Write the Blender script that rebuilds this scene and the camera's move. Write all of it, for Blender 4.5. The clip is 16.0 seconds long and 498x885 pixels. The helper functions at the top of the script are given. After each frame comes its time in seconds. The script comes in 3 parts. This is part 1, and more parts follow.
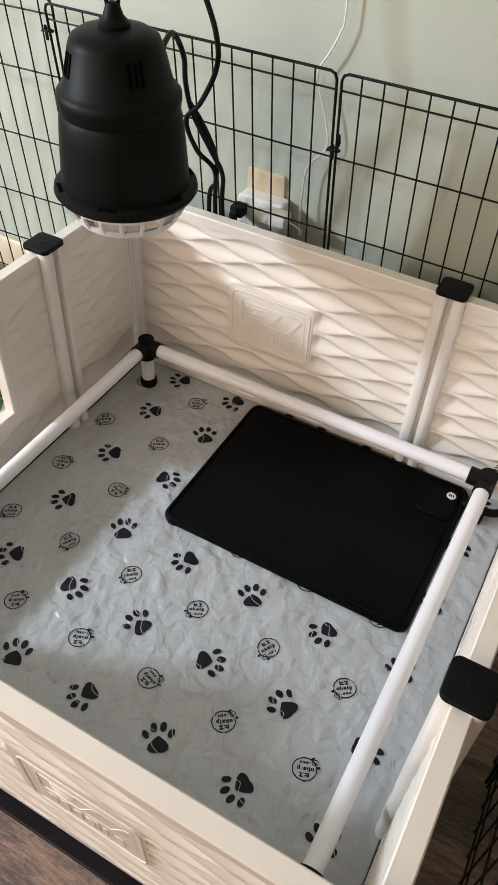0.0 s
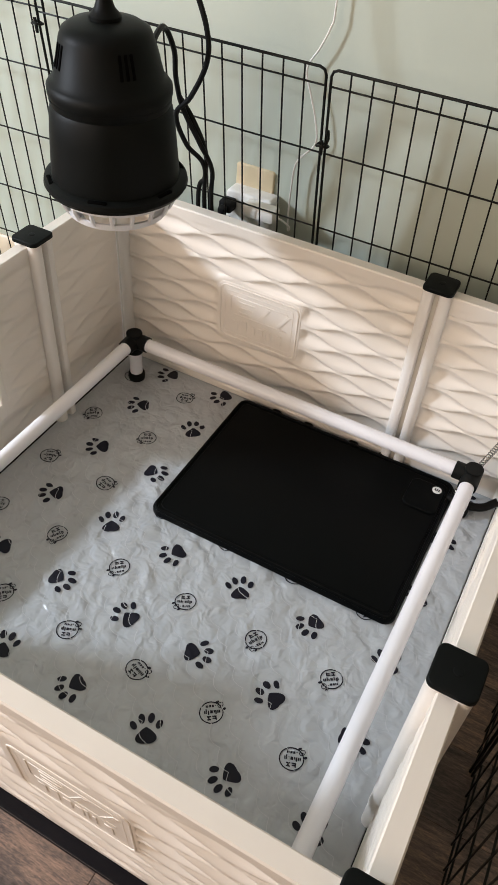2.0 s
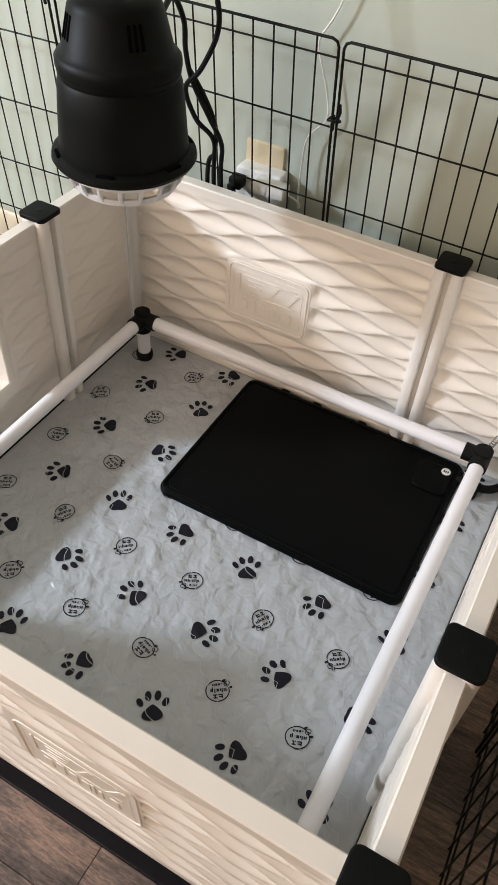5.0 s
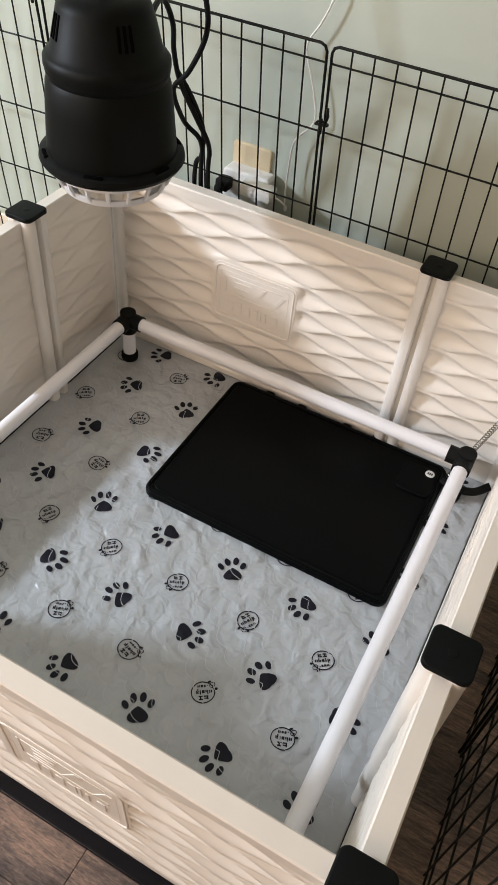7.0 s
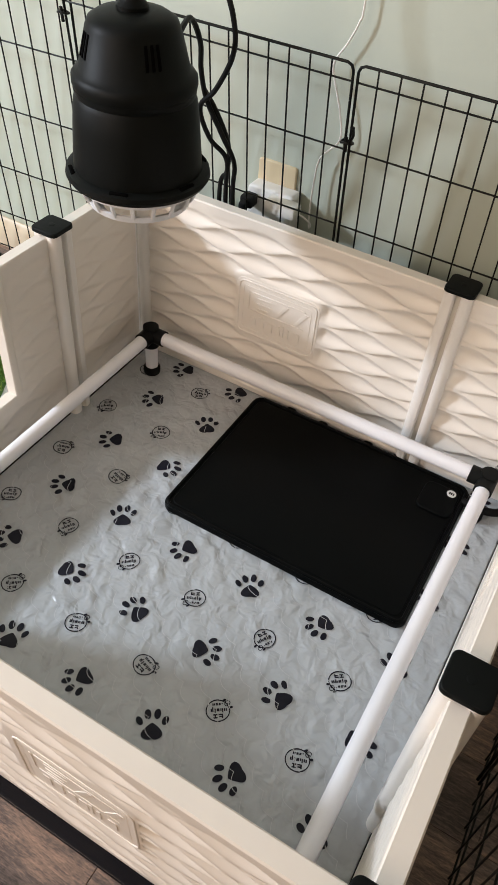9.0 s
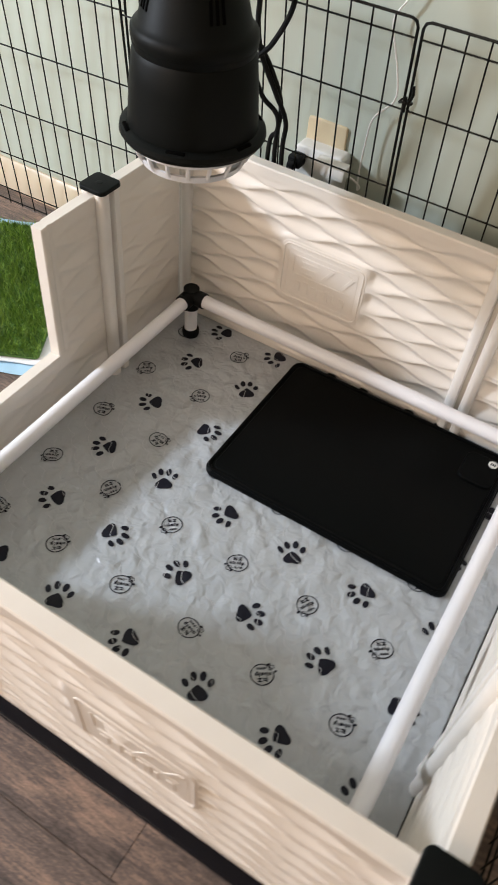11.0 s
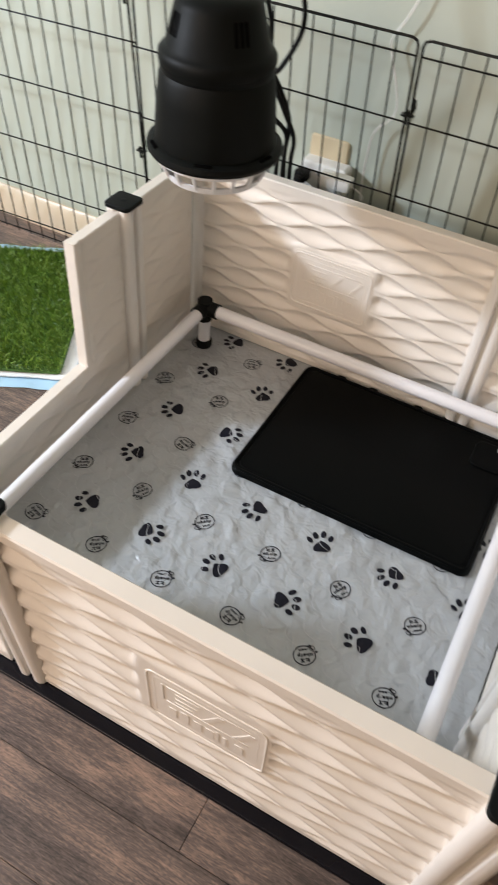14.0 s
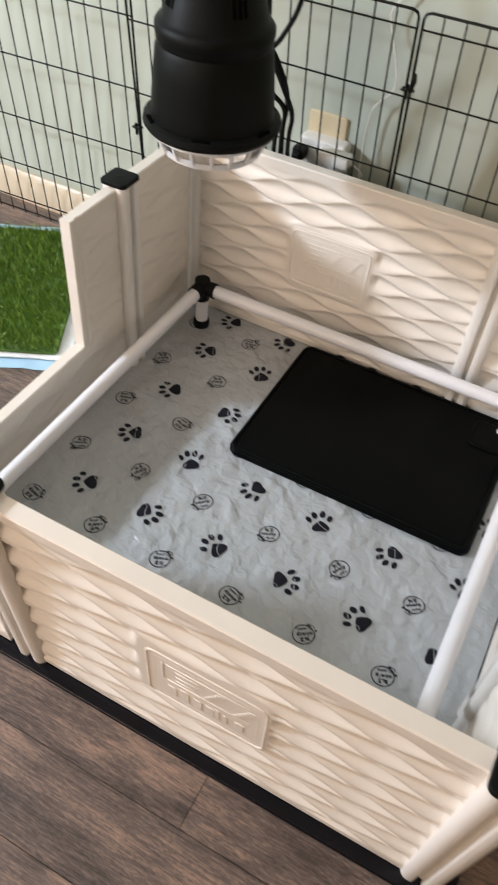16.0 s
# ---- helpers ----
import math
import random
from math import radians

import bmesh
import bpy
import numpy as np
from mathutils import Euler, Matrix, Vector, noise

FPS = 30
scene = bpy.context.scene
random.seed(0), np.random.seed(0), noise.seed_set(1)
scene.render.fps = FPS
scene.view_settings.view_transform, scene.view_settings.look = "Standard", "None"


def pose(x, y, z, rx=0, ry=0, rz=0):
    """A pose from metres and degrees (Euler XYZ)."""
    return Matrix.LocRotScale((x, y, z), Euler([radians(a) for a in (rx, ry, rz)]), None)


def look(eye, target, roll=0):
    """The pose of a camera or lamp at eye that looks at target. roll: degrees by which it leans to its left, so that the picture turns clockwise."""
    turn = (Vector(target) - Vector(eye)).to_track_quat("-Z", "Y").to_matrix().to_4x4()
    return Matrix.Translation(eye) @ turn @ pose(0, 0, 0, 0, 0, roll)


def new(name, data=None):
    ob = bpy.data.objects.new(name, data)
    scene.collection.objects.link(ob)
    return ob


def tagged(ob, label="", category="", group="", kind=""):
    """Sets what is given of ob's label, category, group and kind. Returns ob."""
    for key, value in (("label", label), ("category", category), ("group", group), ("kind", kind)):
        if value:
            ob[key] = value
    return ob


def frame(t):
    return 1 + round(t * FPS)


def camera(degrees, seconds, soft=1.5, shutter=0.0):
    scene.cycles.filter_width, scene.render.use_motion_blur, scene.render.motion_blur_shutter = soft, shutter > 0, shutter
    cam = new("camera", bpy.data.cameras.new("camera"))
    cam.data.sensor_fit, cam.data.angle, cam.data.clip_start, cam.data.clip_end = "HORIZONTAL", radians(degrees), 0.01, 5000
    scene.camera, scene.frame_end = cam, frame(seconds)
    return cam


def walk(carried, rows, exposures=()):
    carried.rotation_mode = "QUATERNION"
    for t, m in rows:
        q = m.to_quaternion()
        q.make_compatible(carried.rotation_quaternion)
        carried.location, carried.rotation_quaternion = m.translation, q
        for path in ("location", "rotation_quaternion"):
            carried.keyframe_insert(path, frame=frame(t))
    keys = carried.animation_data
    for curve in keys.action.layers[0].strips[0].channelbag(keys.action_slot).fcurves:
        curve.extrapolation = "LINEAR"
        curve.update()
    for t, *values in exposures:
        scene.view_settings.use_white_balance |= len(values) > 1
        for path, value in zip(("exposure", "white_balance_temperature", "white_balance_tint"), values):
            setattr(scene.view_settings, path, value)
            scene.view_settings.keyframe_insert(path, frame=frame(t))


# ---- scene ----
cam = camera(36.8, 16.0, shutter=0.6)
PATH = [
    (0, (0.903, -1.159, 1.173), (0.27, 0.098, -0.247), 3.4),
    (0.5, (0.9, -1.166, 1.17), (0.269, 0.098, -0.245), 3.5),
    (1, (0.9, -1.168, 1.171), (0.276, 0.099, -0.245), 3.8),
    (1.5, (0.897, -1.169, 1.167), (0.288, 0.103, -0.251), 4.4),
    (2, (0.904, -1.173, 1.171), (0.307, 0.102, -0.249), 4.8),
    (2.5, (0.893, -1.174, 1.171), (0.305, 0.097, -0.257), 4.9),
    (3, (0.909, -1.171, 1.168), (0.322, 0.087, -0.271), 4.6),
    (3.5, (0.911, -1.167, 1.157), (0.312, 0.085, -0.283), 4.1),
    (6, (0.899, -1.178, 1.165), (0.318, 0.059, -0.295), 5.7),
    (6.5, (0.899, -1.179, 1.167), (0.334, 0.07, -0.289), 6.2),
    (7, (0.896, -1.177, 1.163), (0.341, 0.086, -0.285), 6.5),
    (7.5, (0.9, -1.18, 1.165), (0.335, 0.088, -0.274), 6.4),
    (8, (0.895, -1.176, 1.172), (0.307, 0.09, -0.261), 5.9),
    (8.2, (0.891, -1.179, 1.171), (0.29, 0.086, -0.257), 5.6),
    (10.3, (0.903, -1.15, 1.156), (0.263, 0.058, -0.303), 6.6),
    (10.5, (0.894, -1.153, 1.156), (0.262, 0.043, -0.318), 7.0),
    (11, (0.831, -1.193, 1.161), (0.237, -0.012, -0.34), 6.7),
    (11.5, (0.754, -1.252, 1.146), (0.25, -0.047, -0.369), 3.9),
    (12, (0.711, -1.283, 1.147), (0.285, -0.041, -0.362), 5.9),
    (12.5, (0.691, -1.33, 1.158), (0.235, -0.064, -0.322), 8.6),
    (13, (0.702, -1.341, 1.161), (0.16, -0.073, -0.287), 9.0),
    (13.5, (0.74, -1.331, 1.172), (0.147, -0.07, -0.262), 7.6),
    (14, (0.798, -1.319, 1.165), (0.222, -0.06, -0.279), 5.5),
    (14.5, (0.847, -1.308, 1.157), (0.334, -0.056, -0.316), 4.3),
    (15, (0.861, -1.308, 1.154), (0.37, -0.078, -0.345), 4.7),
    (15.5, (0.854, -1.322, 1.15), (0.341, -0.098, -0.346), 5.3),
    (16, (0.795, -1.321, 1.155), (0.245, -0.085, -0.318), 5.8),
]
walk(cam, [(t, look(eye, target, roll)) for t, eye, target, roll in PATH])

# ---- world, window light, exposure ----
world = bpy.data.worlds.new("sky")
scene.world = world
world.use_nodes = True
wn = world.node_tree
sky = wn.nodes.new("ShaderNodeTexSky")
sky.sky_type, sky.sun_disc = "NISHITA", False
sky.sun_elevation, sky.sun_rotation = radians(35), radians(243)
wn.links.new(sky.outputs[0], wn.nodes["Background"].inputs[0])
wn.nodes["Background"].inputs[1].default_value = 0.08


def window_lamp(name, eye, target, sx, sy, watts, colour):
    data = bpy.data.lights.new(name, "AREA")
    data.shape, data.size, data.size_y, data.energy, data.color = "RECTANGLE", sx, sy, watts, colour
    ob = new(name, data)
    ob.matrix_world = look(eye, target)
    return ob


window_lamp("daylight_west", (-2.17, -1.62, 1.50), (0.3, -0.6, 0.3), 1.55, 0.95, 50, (1.0, 0.91, 0.78))
window_lamp("bright_sky_gap", (-2.10, -1.61, 1.66), (0.2, -0.5, 0.1), 0.24, 0.24, 195, (0.75, 0.85, 1.0))
window_lamp("daylight_south", (-0.80, -3.42, 1.72), (0.3, -0.3, 0.3), 1.7, 1.15, 118, (1.0, 0.77, 0.60))
scene.view_settings.exposure = -1.17

# ---- materials ----


def nodes_of(name):
    m = bpy.data.materials.new(name)
    m.use_nodes = True
    return m, m.node_tree, m.node_tree.nodes["Principled BSDF"]


def surface(name, colour, rough=0.5, metal=0.0, vary=0.08, scale=6.0, grain=60.0, bump=0.1, depth=0.001, coat=0.0,
            stretch=(1, 1, 1), random_shade=0.0, spec=0.5):
    """A paint, plastic or metal: broad patches of tone, fine grain in gloss and relief."""
    m, tree, bsdf = nodes_of(name)
    tc = tree.nodes.new("ShaderNodeTexCoord")
    mp = tree.nodes.new("ShaderNodeMapping")
    mp.inputs["Scale"].default_value = stretch
    tree.links.new(tc.outputs["Object"], mp.inputs[0])
    big = tree.nodes.new("ShaderNodeTexNoise")
    big.inputs["Scale"].default_value, big.inputs["Detail"].default_value = scale, 5
    fine = tree.nodes.new("ShaderNodeTexNoise")
    fine.inputs["Scale"].default_value, fine.inputs["Detail"].default_value = grain, 4
    for n in (big, fine):
        tree.links.new(mp.outputs[0], n.inputs["Vector"])
    ramp = tree.nodes.new("ShaderNodeMapRange")
    ramp.inputs["To Min"].default_value, ramp.inputs["To Max"].default_value = 1 - vary, 1 + vary
    ramp.inputs["From Min"].default_value, ramp.inputs["From Max"].default_value = 0.3, 0.7
    tree.links.new(big.outputs[0], ramp.inputs[0])
    mul = tree.nodes.new("ShaderNodeVectorMath")
    mul.operation = "SCALE"
    mul.inputs[0].default_value = colour
    tree.links.new(ramp.outputs[0], mul.inputs["Scale"])
    last = mul.outputs[0]
    if random_shade:
        info = tree.nodes.new("ShaderNodeObjectInfo")
        r2 = tree.nodes.new("ShaderNodeMapRange")
        r2.inputs["To Min"].default_value, r2.inputs["To Max"].default_value = 1 - random_shade, 1 + random_shade
        tree.links.new(info.outputs["Random"], r2.inputs[0])
        mul2 = tree.nodes.new("ShaderNodeVectorMath")
        mul2.operation = "SCALE"
        tree.links.new(last, mul2.inputs[0])
        tree.links.new(r2.outputs[0], mul2.inputs["Scale"])
        last = mul2.outputs[0]
    tree.links.new(last, bsdf.inputs["Base Color"])
    rr = tree.nodes.new("ShaderNodeMapRange")
    rr.inputs["To Min"].default_value, rr.inputs["To Max"].default_value = max(rough - 0.08, 0.02), min(rough + 0.08, 1)
    tree.links.new(fine.outputs[0], rr.inputs[0])
    tree.links.new(rr.outputs[0], bsdf.inputs["Roughness"])
    bp = tree.nodes.new("ShaderNodeBump")
    bp.inputs["Strength"].default_value, bp.inputs["Distance"].default_value = bump, depth
    tree.links.new(fine.outputs[0], bp.inputs["Height"])
    tree.links.new(bp.outputs[0], bsdf.inputs["Normal"])
    bsdf.inputs["Metallic"].default_value = metal
    bsdf.inputs["Coat Weight"].default_value = coat
    bsdf.inputs["Specular IOR Level"].default_value = spec
    return m


def wood_planks(name):
    m, tree, bsdf = nodes_of(name)
    tc = tree.nodes.new("ShaderNodeTexCoord")
    info = tree.nodes.new("ShaderNodeObjectInfo")
    shift = tree.nodes.new("ShaderNodeVectorMath")
    shift.operation = "MULTIPLY_ADD"
    shift.inputs[1].default_value = (1, 1, 1)
    comb = tree.nodes.new("ShaderNodeCombineXYZ")
    far = tree.nodes.new("ShaderNodeMath")
    far.operation = "MULTIPLY"
    far.inputs[1].default_value = 37.0
    tree.links.new(info.outputs["Random"], far.inputs[0])
    for i in range(3):
        tree.links.new(far.outputs[0], comb.inputs[i])
    tree.links.new(tc.outputs["Object"], shift.inputs[0])
    tree.links.new(comb.outputs[0], shift.inputs[2])
    tones = []
    for sx, sy, det in ((3.0, 12.0, 8), (26.0, 260.0, 6), (160.0, 620.0, 3)):
        mp = tree.nodes.new("ShaderNodeMapping")
        mp.inputs["Scale"].default_value = (sx, sy, 1)
        tree.links.new(shift.outputs[0], mp.inputs[0])
        nz = tree.nodes.new("ShaderNodeTexNoise")
        nz.inputs["Scale"].default_value, nz.inputs["Detail"].default_value = 1.0, det
        nz.inputs["Roughness"].default_value = 0.65
        tree.links.new(mp.outputs[0], nz.inputs["Vector"])
        tones.append(nz)
    ramp = tree.nodes.new("ShaderNodeValToRGB")
    ramp.color_ramp.elements[0].position, ramp.color_ramp.elements[0].color = 0.415, (0.042, 0.031, 0.027, 1)
    ramp.color_ramp.elements[1].position, ramp.color_ramp.elements[1].color = 0.615, (0.36, 0.235, 0.170, 1)
    e = ramp.color_ramp.elements.new(0.5)
    e.color = (0.125, 0.092, 0.077, 1)
    mix = tree.nodes.new("ShaderNodeMix")
    mix.inputs[0].default_value = 0.40
    tree.links.new(tones[0].outputs[0], mix.inputs[2])
    tree.links.new(tones[1].outputs[0], mix.inputs[3])
    mix3 = tree.nodes.new("ShaderNodeMix")
    mix3.inputs[0].default_value = 0.24
    tree.links.new(mix.outputs[0], mix3.inputs[2])
    tree.links.new(tones[2].outputs[0], mix3.inputs[3])
    tree.links.new(mix3.outputs[0], ramp.inputs[0])
    tree.links.new(ramp.outputs[0], bsdf.inputs["Base Color"])
    rr = tree.nodes.new("ShaderNodeMapRange")
    rr.inputs["To Min"].default_value, rr.inputs["To Max"].default_value = 0.36, 0.62
    tree.links.new(tones[1].outputs[0], rr.inputs[0])
    tree.links.new(rr.outputs[0], bsdf.inputs["Roughness"])
    bp = tree.nodes.new("ShaderNodeBump")
    bp.inputs["Strength"].default_value, bp.inputs["Distance"].default_value = 0.5, 0.0010
    tree.links.new(tones[1].outputs[0], bp.inputs["Height"])
    tree.links.new(bp.outputs[0], bsdf.inputs["Normal"])
    return m


def crinkle(m, scale, depth):
    """Adds crumpled folds, as in thin coated cloth, under the fine grain of a material."""
    tree = m.node_tree
    bsdf = tree.nodes["Principled BSDF"]
    tc = tree.nodes.new("ShaderNodeTexCoord")
    folds = tree.nodes.new("ShaderNodeTexNoise")
    folds.noise_type = "FBM"
    folds.inputs["Scale"].default_value, folds.inputs["Detail"].default_value, folds.inputs["Distortion"].default_value = scale, 2.3, 0.4
    tree.links.new(tc.outputs["Object"], folds.inputs["Vector"])
    bp = tree.nodes.new("ShaderNodeBump")
    bp.inputs["Strength"].default_value, bp.inputs["Distance"].default_value = 0.75, depth
    tree.links.new(folds.outputs[0], bp.inputs["Height"])
    old = bsdf.inputs["Normal"].links[0].from_node
    tree.links.new(bp.outputs[0], old.inputs["Normal"])


M_PANEL = surface("moulded_plastic", (0.77, 0.715, 0.645), 0.36, vary=0.03, scale=9, grain=220, bump=0.06, depth=0.0006)
M_POST = surface("post_vinyl", (0.78, 0.745, 0.70), 0.33, vary=0.03, scale=12, grain=150, bump=0.04)
# darker than the post vinyl: shade inside the slots is put into this colour
M_GROOVE_SHADE = surface("post_groove_shade", (0.60, 0.56, 0.49), 0.5, vary=0.05)
M_PVC = surface("white_pipe", (0.81, 0.80, 0.825), 0.34, vary=0.012, scale=14, grain=120, bump=0.008)
M_CAP = surface("black_cap", (0.006,0.0072,0.0072), 0.42, vary=0.2, grain=400, bump=0.15, depth=0.0004, spec=0.08)
M_FITTING = surface("black_fitting", (0.009, 0.0095, 0.0092), 0.42, vary=0.2, grain=300, bump=0.12, depth=0.0004, spec=0.08)
M_LAMP = surface("lamp_plastic", (0.0038, 0.0046, 0.0042), 0.50, vary=0.15, grain=700, bump=0.25, depth=0.0004, spec=0.10)
M_GRILLE = surface("grille_plastic", (0.76, 0.76, 0.78), 0.4, vary=0.03)
M_HOLE = surface("dark_slot", (0.002, 0.002, 0.002), 0.9, vary=0.1, spec=0.02)
M_MAT = surface("heat_mat_plastic", (0.0018, 0.0023, 0.0024), 0.38, vary=0.2, scale=5, grain=900, bump=0.18, depth=0.0003, spec=0.075)
M_LINER = surface("black_liner", (0.005, 0.005, 0.0075), 0.24, vary=0.2, scale=5, grain=200, bump=0.04, spec=0.22)
M_PAD = surface("grey_quilt", (0.44, 0.46, 0.475), 0.31, vary=0.05, scale=7, grain=90, bump=0.3, depth=0.001)
crinkle(M_PAD, 30.0, 0.0120)
M_STITCH = surface("stitch_thread", (0.53, 0.54, 0.55), 0.5, vary=0.05)
M_PRINT = surface("printed_ink", (0.008, 0.008, 0.015), 0.5, vary=0.15, scale=30, spec=0.2)
M_WIRE = surface("black_wire", (0.012, 0.013, 0.012), 0.38, vary=0.2, scale=40, bump=0.05, metal=0.2, spec=0.08)
M_WALL = surface("painted_wall", (0.49, 0.532, 0.455), 0.55, vary=0.035, scale=2.2, grain=180, bump=0.25, depth=0.0012)
M_ROOM = surface("beige_wall", (0.30, 0.245, 0.175), 0.6, vary=0.04, scale=2.2, grain=180, bump=0.25, depth=0.0012)
M_BASE = surface("baseboard_paint", (0.62, 0.52, 0.38), 0.4, vary=0.05)
M_CEIL = surface("ceiling_paint", (0.80, 0.78, 0.75), 0.8, vary=0.03)
M_FLOOR = wood_planks("wood_vinyl")
M_GROUND = surface("plank_joint", (0.012, 0.009, 0.008), 0.8)
M_IVORY = surface("ivory_plate", (0.72, 0.60, 0.40), 0.35, vary=0.03)
M_TAP = surface("white_adapter", (0.80, 0.79, 0.75), 0.35, vary=0.03)
M_CORD = surface("black_cord", (0.012, 0.012, 0.012), 0.45, vary=0.2, spec=0.08)
M_WCORD = surface("white_cord", (0.80, 0.79, 0.76), 0.4, vary=0.03)
M_BLUE = surface("blue_backing", (0.36, 0.56, 0.72), 0.35, vary=0.08, scale=14, grain=60, bump=0.3, depth=0.002)
M_FLUFF = surface("absorbent_pad", (0.80, 0.82, 0.84), 0.8, vary=0.05, grain=90, bump=0.4, depth=0.002)
M_TURF = surface("turf_base", (0.05, 0.12, 0.02), 0.8, vary=0.3)
M_STEEL = surface("coiled_steel", (0.30, 0.29, 0.27), 0.3, metal=1.0, vary=0.05)
M_FRAME = surface("window_frame_paint", (0.78, 0.77, 0.74), 0.4, vary=0.03)


def turf_blades():
    m, tree, bsdf = nodes_of("turf_blades")
    geo = tree.nodes.new("ShaderNodeNewGeometry")
    ramp = tree.nodes.new("ShaderNodeValToRGB")
    ramp.color_ramp.elements[0].color = (0.075, 0.15, 0.018, 1)
    ramp.color_ramp.elements[1].color = (0.30, 0.44, 0.07, 1)
    e = ramp.color_ramp.elements.new(0.6)
    e.color = (0.16, 0.29, 0.035, 1)
    tree.links.new(geo.outputs["Random Per Island"], ramp.inputs[0])
    tree.links.new(ramp.outputs[0], bsdf.inputs["Base Color"])
    bsdf.inputs["Roughness"].default_value = 0.42
    return m


M_BLADE = turf_blades()

# ---- builders ----


def thing(name, label, category, at=(0, 0, 0), group="", kind=""):
    ob = new(name)
    ob.empty_display_size = 0.05
    ob.matrix_world = Matrix.Translation(at)
    return tagged(ob, label, category, group, kind)


def mesh_of(name, bm, material, smooth=True):
    me = bpy.data.meshes.new(name)
    bm.normal_update()
    bm.to_mesh(me)
    bm.free()
    me.materials.append(material)
    if smooth:
        for p in me.polygons:
            p.use_smooth = True
        me.set_sharp_from_angle(angle=radians(38))
    return me


def part(name, bm, material, parent=None, label="", m=None):
    ob = new(name, bm if isinstance(bm, bpy.types.Mesh) else mesh_of(name, bm, material))
    if m is not None:
        ob.matrix_basis = m
    ob.parent = parent
    if label:
        ob["label"] = label
    return ob


def block(lo, hi, bevel=0.0, seg=2, bm=None):
    bm = bm or bmesh.new()
    mid = [(a + b) / 2 for a, b in zip(lo, hi)]
    size = [b - a for a, b in zip(lo, hi)]
    made = bmesh.ops.create_cube(bm, size=1, matrix=Matrix.Translation(mid) @ Matrix.Diagonal((*size, 1)))
    if bevel:
        edges = list({e for v in made["verts"] for e in v.link_edges})
        bmesh.ops.bevel(bm, geom=edges, offset=bevel, segments=seg, affect="EDGES", profile=0.5)
    return bm


def slab(w, d, z0, z1, corner, edge, seg=6, bm=None, at=(0, 0)):
    """A plate with round corners and a rounded upper edge."""
    bm = bm or bmesh.new()
    rings = []
    steps = [(0.0, z0)] + [(edge * (1 - math.cos(a)), z1 - edge + edge * math.sin(a)) for a in [i * math.pi / 8 for i in range(5)]]
    for inset, z in steps:
        ring = []
        c = max(corner - inset, 0.0005)
        for k, (sx, sy) in enumerate(((1, 1), (-1, 1), (-1, -1), (1, -1))):
            for i in range(seg + 1):
                a = math.pi / 2 * (k + i / seg)
                ring.append(bm.verts.new((at[0] + sx * (w / 2 - inset - c) + c * math.cos(a), at[1] + sy * (d / 2 - inset - c) + c * math.sin(a), z)))
        rings.append(ring)
    n = len(rings[0])
    for a, b in zip(rings, rings[1:]):
        for i in range(n):
            bm.faces.new((a[i], a[(i + 1) % n], b[(i + 1) % n], b[i]))
    bm.faces.new(rings[-1])
    bm.faces.new(rings[0][::-1])
    return bm


def tube(points, r, sides=10, bm=None, closed=False):
    bm = bm or bmesh.new()
    pts = [Vector(p) for p in points]
    rings = []
    up = Vector((0, 0, 1))
    prev = None
    for i, p in enumerate(pts):
        a = pts[(i - 1) % len(pts)] if (i or closed) else p
        b = pts[(i + 1) % len(pts)] if (i < len(pts) - 1 or closed) else p
        d = (b - a).normalized()
        if prev is None:
            side = d.cross(up)
            if side.length < 0.05:
                side = d.cross(Vector((1, 0, 0)))
        else:
            side = prev - d * prev.dot(d)
        side.normalize()
        prev = side
        o = d.cross(side)
        rings.append([bm.verts.new(p + r * (math.cos(t) * side + math.sin(t) * o)) for t in (2 * math.pi * k / sides for k in range(sides))])
    n = len(rings)
    for i in range(n if closed else n - 1):
        a, b = rings[i], rings[(i + 1) % n]
        for k in range(sides):
            bm.faces.new((a[k], b[k], b[(k + 1) % sides], a[(k + 1) % sides]))
    if not closed:
        bm.faces.new(rings[0])
        bm.faces.new(rings[-1][::-1])
    bmesh.ops.recalc_face_normals(bm, faces=bm.faces)
    return bm


def smooth_path(points, steps=8):
    pts = [Vector(p) for p in points]
    pts = [pts[0] * 2 - pts[1]] + pts + [pts[-1] * 2 - pts[-2]]
    out = []
    for i in range(1, len(pts) - 2):
        p0, p1, p2, p3 = pts[i - 1:i + 3]
        for k in range(steps):
            t = k / steps
            out.append(0.5 * (2 * p1 + (p2 - p0) * t + (2 * p0 - 5 * p1 + 4 * p2 - p3) * t * t + (3 * p1 - p0 - 3 * p2 + p3) * t ** 3))
    return out + [pts[-2]]


def revolve(profile, sides=48, bm=None, close=False):
    bm = bm or bmesh.new()
    rings = []
    for r, z in profile:
        rings.append([bm.verts.new((r * math.cos(2 * math.pi * k / sides), r * math.sin(2 * math.pi * k / sides), z)) for k in range(sides)])
    for a, b in zip(rings, rings[1:] + (rings[:1] if close else [])):
        for k in range(sides):
            bm.faces.new((a[k], a[(k + 1) % sides], b[(k + 1) % sides], b[k]))
    if not close:
        if profile[0][0] > 1e-6:
            bm.faces.new(rings[0][::-1])
        if profile[-1][0] > 1e-6:
            bm.faces.new(rings[-1])
    bmesh.ops.recalc_face_normals(bm, faces=bm.faces)
    return bm


def plate(outline, z0, z1, bm=None):
    """A flat shape with thickness, from an outline in x and y."""
    bm = bm or bmesh.new()
    a = [bm.verts.new((x, y, z0)) for x, y in outline]
    b = [bm.verts.new((x, y, z1)) for x, y in outline]
    n = len(a)
    bm.faces.new(b)
    bm.faces.new(a[::-1])
    for i in range(n):
        bm.faces.new((a[i], a[(i + 1) % n], b[(i + 1) % n], b[i]))
    return bm


